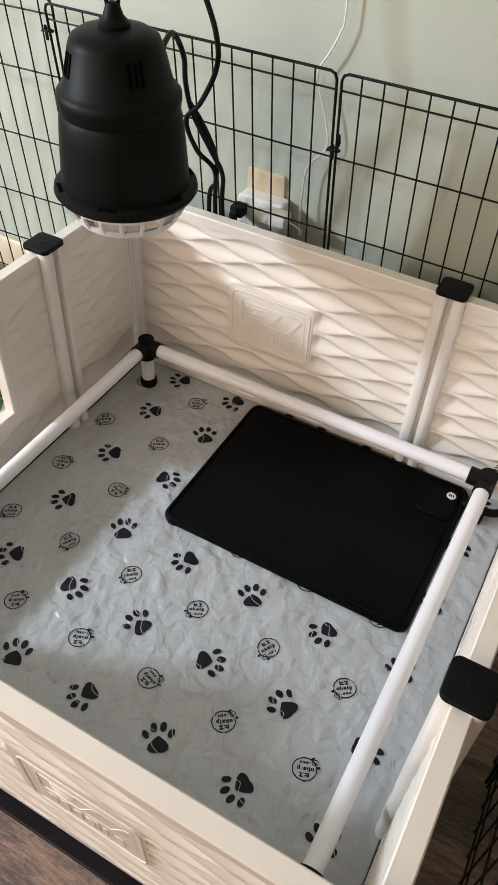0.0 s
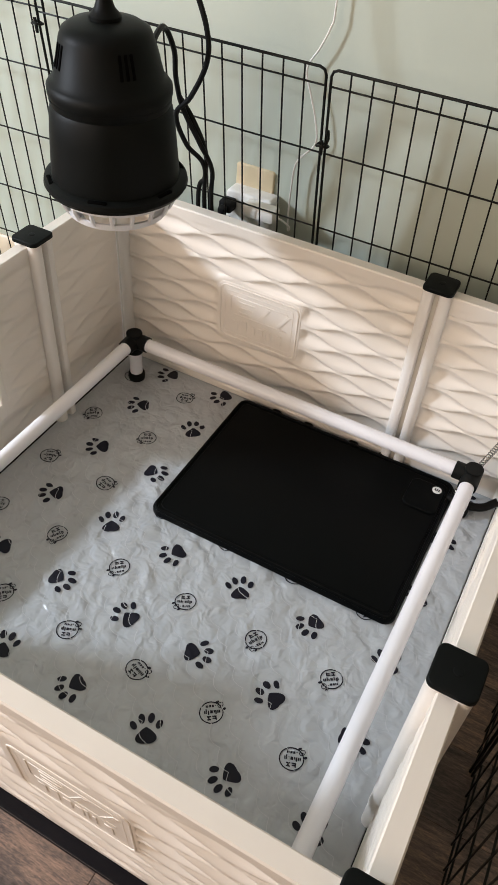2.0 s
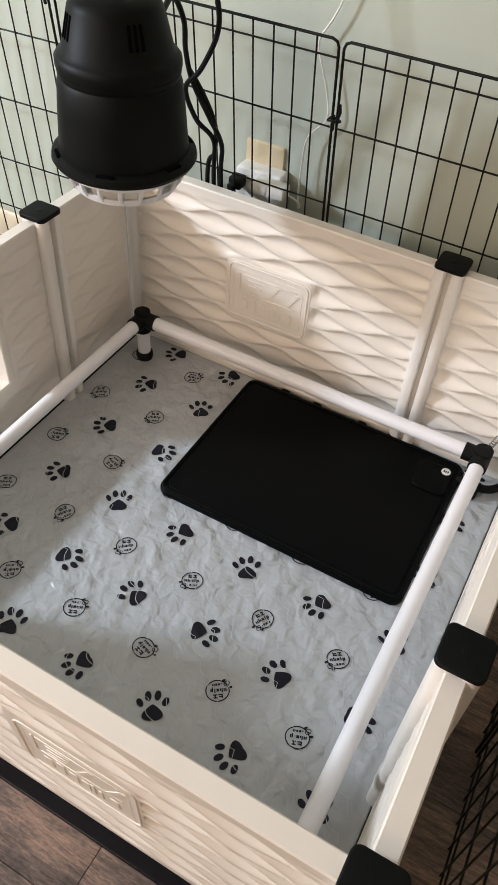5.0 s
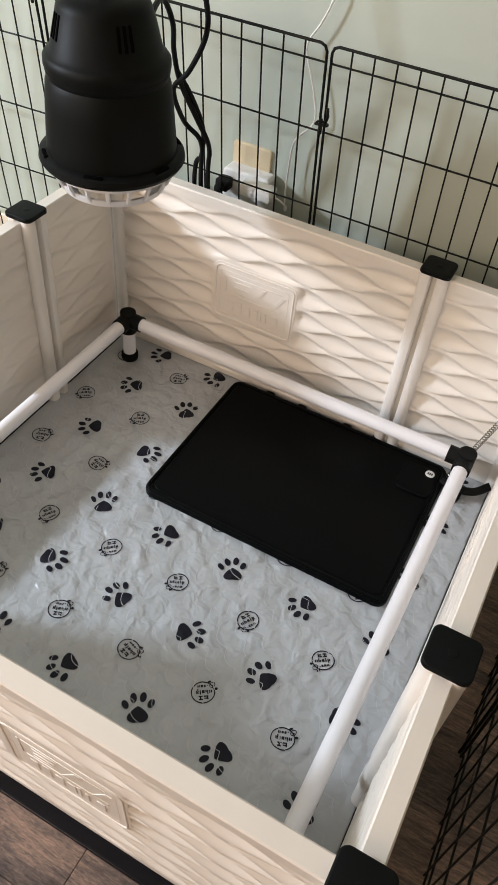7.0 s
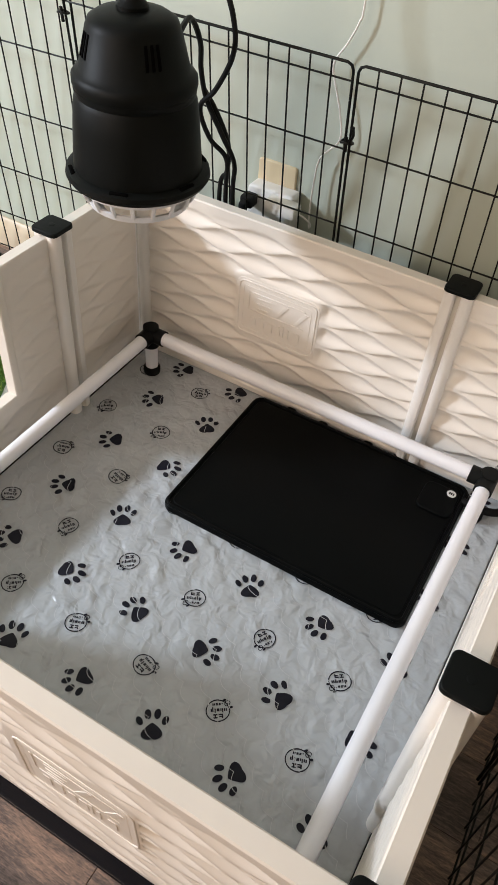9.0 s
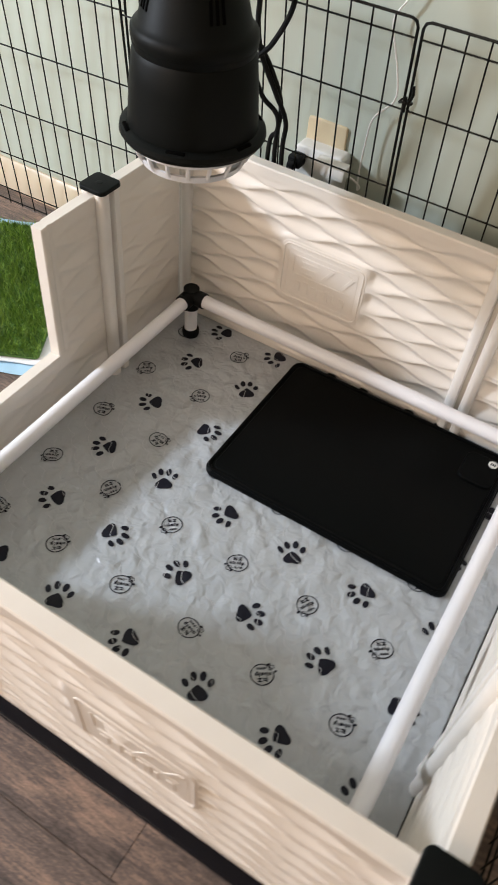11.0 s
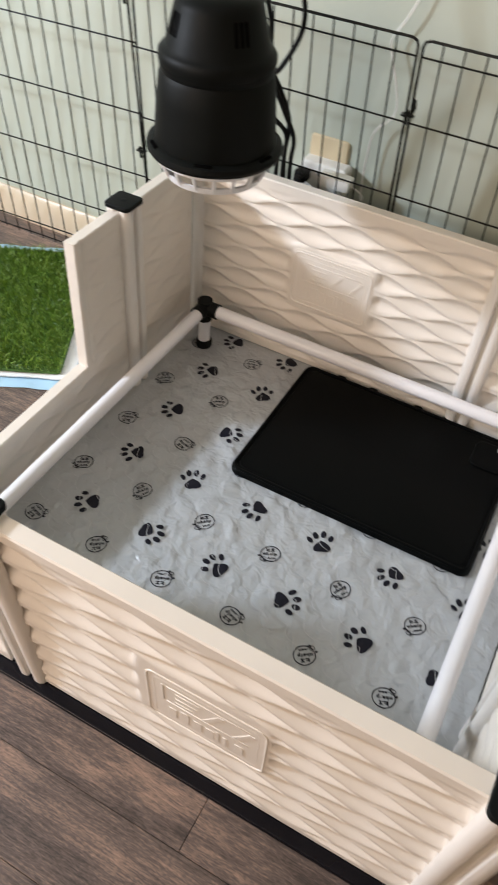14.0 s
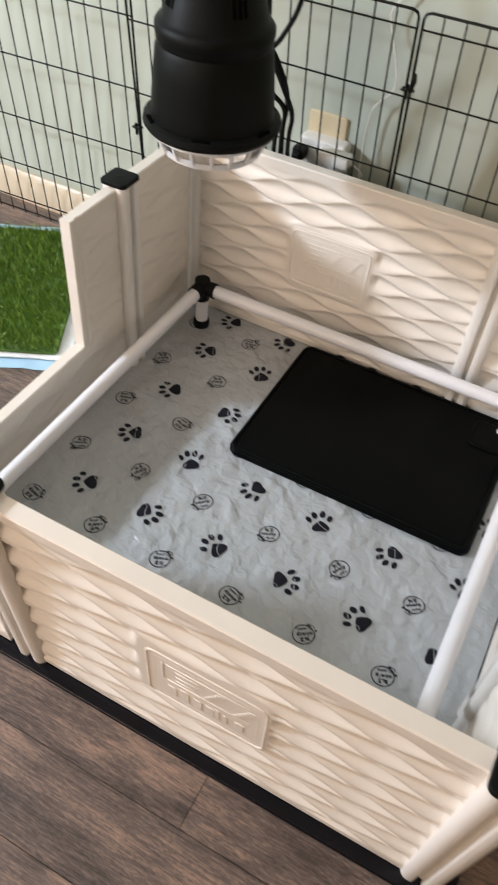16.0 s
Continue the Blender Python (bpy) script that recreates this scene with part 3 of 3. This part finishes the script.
def stitch_line(k):
    """One scalloped line of quilting thread across the pad."""
    bm = bmesh.new()
    prev = None
    for i in range(-190, 330):
        t = i * 0.005
        n = 0.034 * (k - 0.30 * abs(math.sin(math.pi * t / 0.040)))
        d = 0.65 * 0.65 + 0.75 * 0.75
        x, y = (0.65 * n + 0.75 * t) / d, (0.75 * n - 0.65 * t) / d
        if not (PX0 + 0.022 < x < PX1 - 0.022 and PY0 + 0.022 < y < PY1 - 0.022):
            prev = None
            continue
        z = 0.0012 + float(quilt(np.array([x]), np.array([y]))[0]) + 0.0021
        pair = [bm.verts.new((x + s * 0.65 * 0.0005, y + s * 0.75 * 0.0005, z)) for s in (-1, 1)]
        if prev:
            bm.faces.new((prev[0], prev[1], pair[1], pair[0]))
        prev = pair
    for fc in bm.faces:
        fc.normal_update()
        if fc.normal.z < 0:
            fc.normal_flip()
    return bm


for k in range(-20, 20):
    line = stitch_line(k)
    if len(line.faces) > 8:
        part("stitch_line", line, M_STITCH, pad, "pale scalloped quilting stitch")

# ---- pipe guard rail ----
rail = thing("guard_rail", "white plastic pipe guard rail with black corner joints around the pad", "guard rail", (0.478, -0.475, 0))
RX0, RX1, RY0, RY1, RZ, RR = 0.082, 0.874, -0.073, -0.888, 0.1130, 0.0146


def local(p):
    return Vector(p) - Vector((0.478, -0.475, 0))


for a, b in (((RX0, RY0), (RX1, RY0)), ((RX1, RY0), (RX1, RY1)), ((RX1, RY1), (RX0, RY1)), ((RX0, RY1), (RX0, RY0))):
    d = (Vector(b) - Vector(a)).normalized() * 0.030
    part("pipe", tube([local((a[0] + d.x, a[1] + d.y, RZ)), local((b[0] - d.x, b[1] - d.y, RZ))], RR, 20), M_PVC, rail)
for x, y, sx, sy in ((RX0, RY0, 1, -1), (RX1, RY0, -1, -1), (RX1, RY1, -1, 1), (RX0, RY1, 1, 1)):
    bm = bmesh.new()
    tube([local((x - sx * 0.012, y, RZ)), local((x + sx * 0.036, y, RZ))], 0.0180, 20, bm)
    tube([local((x, y - sy * 0.012, RZ)), local((x, y + sy * 0.036, RZ))], 0.0180, 20, bm)
    tube([local((x, y, RZ - 0.032)), local((x, y, RZ + 0.0205))], 0.0180, 20, bm)
    part("corner_joint", bm, M_FITTING, rail, "black three-way pipe joint")
    leg = part("leg", tube([local((x, y, 0.010)), local((x, y, RZ - 0.028))], RR, 18), M_PVC, rail)
    part("foot", revolve([(0.0185, 0.002), (0.0195, 0.006), (0.0195, 0.018), (0.0170, 0.022)], 20), M_FITTING, leg, "black rubber foot", Matrix.Translation(local((x, y, 0))))

# ---- heat mat ----
heat = thing("heat_mat", "black plastic electric heating mat lying on the pad", "heat mat", (0.594, -0.2085, 0.004))
bm = slab(0.516, 0.386, 0.0, 0.0125, 0.022, 0.005)
slab(0.488, 0.358, 0.0120, 0.0142, 0.016, 0.0020, bm=bm)
part("body", bm, M_MAT, heat)
rim = []
for k, (sx, sy) in enumerate(((1, 1), (-1, 1), (-1, -1), (1, -1))):
    for i in range(8):
        a = math.pi / 2 * (k + i / 7)
        rim.append((sx * (0.2515 - 0.017) + 0.017 * math.cos(a), sy * (0.1865 - 0.017) + 0.017 * math.sin(a), 0.0128))
part("raised_rim", tube(rim, 0.0036, 8, closed=True), M_MAT, heat, "rounded raised border")
part("corner_hump", slab(0.074, 0.082, 0.0138, 0.0190, 0.016, 0.0045, at=(0.207, 0.124)), M_MAT, heat, "raised cable housing of the mat")
dot = part("round_label", slab(0.0195, 0.0195, 0.0188, 0.0196, 0.0096, 0.0004, at=(0.226, 0.150)), M_TAP, heat, "small round white warning sticker")
bm = bmesh.new()
for x in (-0.0050, -0.0012, 0.0030):
    block((0.226 + x, 0.147, 0.0195), (0.226 + x + 0.0026, 0.153, 0.0199), bm=bm)
part("sticker_mark", bm, M_HOLE, dot)
for x in (-0.17, -0.09, 0.02, 0.09):
    part("edge_clip", slab(0.022, 0.016, 0.0, 0.012, 0.006, 0.003, at=(x, 0.193)), M_MAT, heat)
part("cord", tube(smooth_path([(0.250, 0.150, 0.012), (0.285, 0.148, 0.013), (0.320, 0.158, 0.014), (0.345, 0.175, 0.030)]), 0.0085, 10), M_CORD, heat, "thick black power lead")
coil = []
for i in range(260):
    t = i / 259
    a = i * 0.72
    cx, cy, cz = 0.262 + 0.050 * t, 0.168 + 0.016 * t, 0.020 + 0.175 * t
    coil.append((cx + 0.0052 * math.cos(a), cy + 0.0052 * math.sin(a), cz))
part("coil", tube(coil, 0.0011, 5), M_STEEL, heat, "coiled steel cord guard")

# ---- heat lamp ----
lamp = thing("heat_lamp", "black plastic brooder heat lamp with white guard hanging from a chain", "heat lamp", (0.180, -0.226, 0.592))
part("lower_shell", revolve([(0.103, 0.000), (0.1035, 0.010), (0.1015, 0.038), (0.0985, 0.076), (0.0945, 0.112), (0.0905, 0.119), (0.0925, 0.122), (0.0935, 0.130)], 64), M_LAMP, lamp)
part("upper_shell", revolve([(0.0930, 0.130), (0.0948, 0.136), (0.0945, 0.146), (0.0900, 0.152), (0.0835, 0.157), (0.0690, 0.212), (0.0645, 0.222), (0.0520, 0.2295), (0.0330, 0.233), (0.023, 0.234)], 64), M_LAMP, lamp)
part("rim", revolve([(0.096, -0.014), (0.113, -0.011), (0.1175, -0.004), (0.1160, 0.003), (0.1085, 0.007), (0.101, 0.008), (0.099, -0.009)], 72, close=True), M_LAMP, lamp)
for i in range(6):
    part("rim_clip", block((-0.015, 0.1045, 0.0030), (0.015, 0.1115, 0.0085), 0.002), M_HOLE, lamp, "", pose(0, 0, 0, 0, 0, 20 + 60 * i))
for cluster in range(4):
    for j in range(3):
        part("vent_slot", block((-0.0024, -0.0030, -0.017), (0.0024, 0.0016, 0.017), 0.0013), M_HOLE, lamp, "", pose(0, 0, 0, 0, 0, -33 + 90 * cluster + (j - 1) * 7) @ pose(0, 0.0745, 0.191, 15))
part("neck", revolve([(0.0235, 0.232), (0.0235, 0.239), (0.0195, 0.243), (0.0150, 0.248), (0.0115, 0.258), (0.009, 0.264), (0.004, 0.266)], 28), M_LAMP, lamp)
guard = part("guard", revolve([(0.099, -0.010), (0.1025, -0.013), (0.100, -0.022), (0.095, -0.025), (0.096, -0.013)], 56, close=True), M_GRILLE, lamp, "white plastic bulb guard")
part("guard_ring", revolve([(0.0900, -0.041), (0.0850, -0.0530), (0.0640, -0.0640), (0.0610, -0.0615), (0.0815, -0.0505), (0.0865, -0.0400)], 56, close=True), M_GRILLE, guard)
for i in range(18):
    t = 2 * math.pi * i / 18
    part("guard_rib", tube(smooth_path([(r * math.cos(t), r * math.sin(t), z) for r, z in ((0.0975, -0.020), (0.0950, -0.030), (0.0905, -0.039), (0.0865, -0.046))], 4), 0.0036, 6), M_GRILLE, guard)
part("bulb", revolve([(0.0, -0.040), (0.030, -0.036), (0.048, -0.022), (0.052, 0.0), (0.040, 0.040), (0.018, 0.070)], 32), M_GRILLE, lamp, "frosted heat bulb")


def link_mesh(bm, at, turn):
    pts = []
    for i in range(20):
        t = 2 * math.pi * i / 20
        x, z = 0.0085 * math.cos(t), 0.0085 * math.sin(t) + (0.007 if math.sin(t) > 0 else -0.007)
        pts.append((at[0] + x * math.cos(turn), at[1] + x * math.sin(turn), at[2] + z))
    return tube(pts, 0.0030, 7, bm, closed=True)


bm = bmesh.new()
part("hanging_ring", link_mesh(bmesh.new(), (0, 0, 0.272), 0.6), M_FITTING, lamp)
for i in range(74):
    zz = 0.293 + 0.0245 * i
    if 0.592 + zz < TOP - 0.02:
        link_mesh(bm, (0, 0, zz), 0.6 + (i + 1) * math.pi / 2)
part("chain", bm, M_FITTING, lamp, "black metal hanging chain")
part("lamp_cord", tube(smooth_path([(0.035, 0.062, 0.192), (0.012, 0.130, 0.196), (0.006, 0.170, 0.150), (-0.004, 0.190, 0.100), (0.000, 0.205, 0.045), (0.024, 0.225, -0.020), (0.038, 0.248, -0.075), (0.030, 0.262, -0.140), (0.036, 0.264, -0.300), (0.03, 0.266, -0.590)]), 0.0046, 9), M_CORD, lamp, "black power cord looping down")
part("lamp_cord", tube(smooth_path([(0.000, 0.198, 0.900), (0.000, 0.198, 0.420), (0.015, 0.198, 0.280), (0.050, 0.197, 0.190), (0.053, 0.197, 0.135), (0.020, 0.200, 0.070), (-0.014, 0.205, 0.030), (-0.004, 0.225, -0.030), (0.022, 0.245, -0.070), (0.014, 0.262, -0.145), (0.018, 0.264, -0.300), (0.02, 0.266, -0.590)]), 0.0046, 9), M_CORD, lamp, "black power cord looping down")
part("lamp_cord", tube(smooth_path([(-0.014, 0.215, 0.060), (0.012, 0.222, 0.020), (0.028, 0.240, -0.040), (0.018, 0.256, -0.100), (0.000, 0.262, -0.150), (0.006, 0.266, -0.400)]), 0.0046, 9), M_CORD, lamp, "black power cord looping down")

# ---- wire exercise pen ----
pen = thing("exercise_pen", "black wire folding exercise pen standing along the wall", "pen", (0.428, 0.113, FLOOR))
WIRE_Z = (0.755, 0.725, 0.606, 0.453, 0.297, 0.161, 0.050, 0.012)
TILT = Matrix.Rotation(radians(6.3), 4, "X")
UPRIGHT = mesh_of("wire", tube([(0, 0, 0.006), (0, 0, 0.755)], 0.0016, 6), M_WIRE)
CROSS = {}


def pen_panel(length, m, first, pitch):
    """A wire panel, x along it, uprights from first on at the pitch."""
    r, top = 0.012, WIRE_Z[0]
    loop = [(0, 0, 0.004), (0, 0, top - r), (r * 0.3, 0, top - r * 0.3), (r, 0, top), (length - r, 0, top), (length - r * 0.3, 0, top - r * 0.3), (length, 0, top - r), (length, 0, 0.004)]
    ob = part("pen_panel", tube(loop, 0.0026, 8), M_WIRE, pen, "", m)
    x = first
    while x < length - 0.012:
        part("wire", UPRIGHT, None, ob, "", Matrix.Translation((x, 0, 0)))
        x += pitch
    key = round(length, 3)
    if key not in CROSS:
        CROSS[key] = mesh_of("cross_wire", tube([(0, 0.0028, 0), (length, 0.0028, 0)], 0.0017, 6), M_WIRE)
    for z in WIRE_Z[1:]:
        part("cross_wire", CROSS[key], None, ob, "", Matrix.Translation((0, 0, z)))
    return ob


pen_panel(0.602, TILT @ pose(-0.606, 0, 0), 0.049, 0.0395)
pen_panel(0.610, pose(-0.608, -0.004, 0, 4.6, 0, 2.9) @ pose(-0.610, 0, 0), 0.038, 0.0415)
pen_panel(0.610, TILT @ pose(0.005, 0, 0), 0.035, 0.0385)
pen_panel(0.610, pose(0.645, -0.075, 0, 0, 0, -92), 0.036, 0.0385)
pen_panel(0.610, pose(0.628, -0.690, 0, 0, 0, -89), 0.036, 0.0385)
for x, z in ((0.0, 0.622), (-0.610, 0.705), (-0.610, 0.372)):
    bm = tube(smooth_path([(-0.010, -0.006, 0), (0.0, -0.009, 0.003), (0.010, -0.005, 0.001), (0.008, 0.006, -0.002), (-0.008, 0.006, 0), (-0.010, -0.006, 0)], 4), 0.0022, 6)
    block((-0.003, -0.008, -0.016), (0.003, -0.003, 0.012), 0.001, 1, bm)
    if x == 0:
        tube([(0.006, -0.006, 0.0), (0.013, -0.008, 0.020), (0.011, -0.008, 0.034)], 0.0028, 6, bm)
    part("clip", bm, M_WIRE, pen, "black snap clip", TILT @ pose(x, 0, z))

# ---- outlet, adapter, leads ----
outlet = thing("wall_outlet", "ivory outlet cover plate on the wall", "outlet", (0.246, YN, 0.414))
bm = slab(0.088, 0.128, 0, 0.006, 0.006, 0.003)
part("cover_plate", bm, M_IVORY, outlet, "", pose(0, 0, 0, 90))
tap = thing("plug_adapter", "white six-way plug adapter fitted over the outlet", "adapter", (0.252, YN - 0.006, 0.391))
part("adapter_body", slab(0.108, 0.085, 0, 0.034, 0.010, 0.006), M_TAP, tap, "", pose(0, 0, 0, 90))
for x in (-0.036, -0.004, 0.030):
    for zz in (0.020, -0.022):
        for dx, h in ((-0.006, 0.008), (0.006, 0.007)):
            part("socket_slot", block((x + dx - 0.0012, -0.0346, zz - h / 2), (x + dx + 0.0012, -0.033, zz + h / 2)), M_HOLE, tap)
plug = thing("black_plug", "black three-pin plug in the adapter", "plug", (0.212, YN - 0.041, 0.408))
bm = block((-0.014, -0.030, -0.012), (0.014, 0, 0.012), 0.004)
block((-0.008, -0.046, -0.010), (0.008, -0.028, 0.006), 0.004, bm=bm)
part("plug_body", bm, M_CORD, plug)
part("plug_lead", tube(smooth_path([(0, -0.044, -0.004), (-0.010, -0.052, -0.030), (-0.018, -0.045, -0.10), (-0.014, -0.03, -0.24), (0.03, -0.05, -0.395)]), 0.004, 8), M_CORD, plug)
charger = thing("usb_charger", "white cube charger with a thin white lead", "charger", (0.296, YN - 0.041, 0.418))
part("charger_body", block((-0.040, -0.036, -0.013), (0.031, 0, 0.013), 0.005), M_TAP, charger)
part("charger_lead", tube(smooth_path([(0.028, -0.020, -0.002), (0.040, -0.010, -0.010), (0.052, 0.004, -0.028), (0.046, 0.012, -0.040), (0.041, 0.017, -0.010), (0.041, 0.019, 0.049), (0.047, 0.019, 0.104), (0.081, 0.019, 0.149),
                                       (0.074, 0.019, 0.197), (0.061, 0.020, 0.232), (0.047, 0.021, 0.276), (0.067, 0.022, 0.315), (0.082, 0.023, 0.351), (0.086, 0.024, 0.386), (0.083, 0.026, 0.60), (0.080, 0.028, 1.2), (0.080, 0.030, 2.0)]), 0.0019, 7), M_WCORD, charger)

# ---- grass patch on a puppy pad ----
sheet = thing("puppy_pad", "blue-edged absorbent puppy pad spread on the floor", "puppy pad")
G = Matrix.Translation((-0.505, -0.262, FLOOR)) @ Matrix.Rotation(radians(27), 4, "Z")
sheet.matrix_world = G


def crumpled(w, d, z, amp, seed, step=0.012, thick=0.0012):
    nx, ny = round(w / step), round(d / step)
    verts, faces = [], []
    for s in (1, 0):
        for i in range(nx + 1):
            for k in range(ny + 1):
                x, y = (i / nx - 0.5) * w, (k / ny - 0.5) * d
                n = noise.noise((x * 14 + seed, y * 14, seed)) + 0.5 * noise.noise((x * 35, y * 35 + seed, 1))
                wob = 0.006 * noise.noise((x * 9, y * 9, seed + 7))
                verts.append((x + wob, y + wob, z + amp * max(n, -0.2) + amp * 0.2 + thick * s))
    c = (nx + 1) * (ny + 1)
    for i in range(nx):
        for k in range(ny):
            a = i * (ny + 1) + k
            faces.append((a, a + ny + 1, a + ny + 2, a + 1))
            faces.append((c + a + 1, c + a + ny + 2, c + a + ny + 1, c + a))
    for i in range(nx):
        for k in (0, ny):
            a, b = i * (ny + 1) + k, (i + 1) * (ny + 1) + k
            faces.append((a, b, c + b, c + a) if k else (b, a, c + a, c + b))
    for k in range(ny):
        for i in (0, nx):
            a, b = i * (ny + 1) + k, i * (ny + 1) + k + 1
            faces.append((b, a, c + a, c + b) if i else (a, b, c + b, c + a))
    bm = bmesh.new()
    vs = [bm.verts.new(v) for v in verts]
    for f in faces:
        bm.faces.new([vs[i] for i in f])
    return bm


part("backing_sheet", crumpled(0.700, 0.575, 0.001, 0.004, 3.0), M_BLUE, sheet, "thin blue plastic backing")
part("absorbent_layer", crumpled(0.640, 0.520, 0.0072, 0.0025, 5.0, thick=0.003), M_FLUFF, sheet, "white fluffy absorbent layer")
turf = thing("grass_mat", "bright green artificial grass mat lying on a puppy pad", "grass mat")
turf.matrix_world = G @ Matrix.Translation((-0.004, 0.0, 0.014))
TW, TD = 0.590, 0.495
part("turf_backing", slab(TW, TD, 0.0, 0.005, 0.010, 0.002), M_TURF, turf)
rng = np.random.default_rng(4)
NB = 30000
bx, by = rng.uniform(-TW / 2, TW / 2, NB), rng.uniform(-TD / 2, TD / 2, NB)
hgt, lean, way, wid = rng.uniform(0.013, 0.024, NB), rng.uniform(0.004, 0.018, NB), rng.uniform(0, 2 * np.pi, NB), rng.uniform(0.0009, 0.0016, NB)
way = np.where(rng.random(NB) < 0.55, rng.normal(-1.9, 0.7, NB), way)
px, py = -np.sin(way + 0.8) * wid / 2, np.cos(way + 0.8) * wid / 2
lx, ly = np.cos(way) * lean, np.sin(way) * lean
base_z = np.full(NB, 0.004)
quads = [np.stack((bx - px, by - py, base_z), -1), np.stack((bx + px, by + py, base_z), -1),
         np.stack((bx + lx * 0.35 + px, by + ly * 0.35 + py, base_z + hgt * 0.62), -1), np.stack((bx + lx * 0.35 - px, by + ly * 0.35 - py, base_z + hgt * 0.62), -1),
         np.stack((bx + lx, by + ly, base_z + hgt), -1)]
verts = np.stack(quads, 1).reshape(-1, 3)
o = np.arange(NB) * 5
faces = np.stack((o, o + 1, o + 2, o + 3), -1).tolist() + np.stack((o + 3, o + 2, o + 4), -1).tolist()
me = bpy.data.meshes.new("grass_pile")
me.from_pydata(verts.tolist(), [], faces)
me.materials.append(M_BLADE)
tagged(part("grass_pile", me, None, turf), kind="stuff")

# ---- floor planks ----
PLANK_W, PLANK_L = 0.128, 1.22


PLANK_MESHES = {}


def plank_mesh(mm):
    if mm not in PLANK_MESHES:
        PLANK_MESHES[mm] = mesh_of("plank", block((0.0004, 0.0004, -0.0035), (mm / 1000 - 0.0004, PLANK_W - 0.0004, 0), 0.0006, 1), M_FLOOR, False)
    return PLANK_MESHES[mm]


row = 0
y = -1.055 - PLANK_W * 19
while y < YN:
    start = 0.629 + PLANK_L * 0.371 * ((row - 19) * 5 % 7) / 1.0
    start = {19: 0.629, 18: -0.16, 17: 0.32}.get(row, start)
    k0 = math.floor((XW - start) / PLANK_L)
    x = start + k0 * PLANK_L
    while x < XE:
        x0, x1 = max(x, XW + 0.002), min(x + PLANK_L, XE - 0.002)
        if x1 - x0 > 0.02:
            part("plank", plank_mesh(round(1000 * (x1 - x0))), None, floor, "", Matrix.Translation((x0, y, FLOOR)))
        x += PLANK_L
    y += PLANK_W
    row += 1
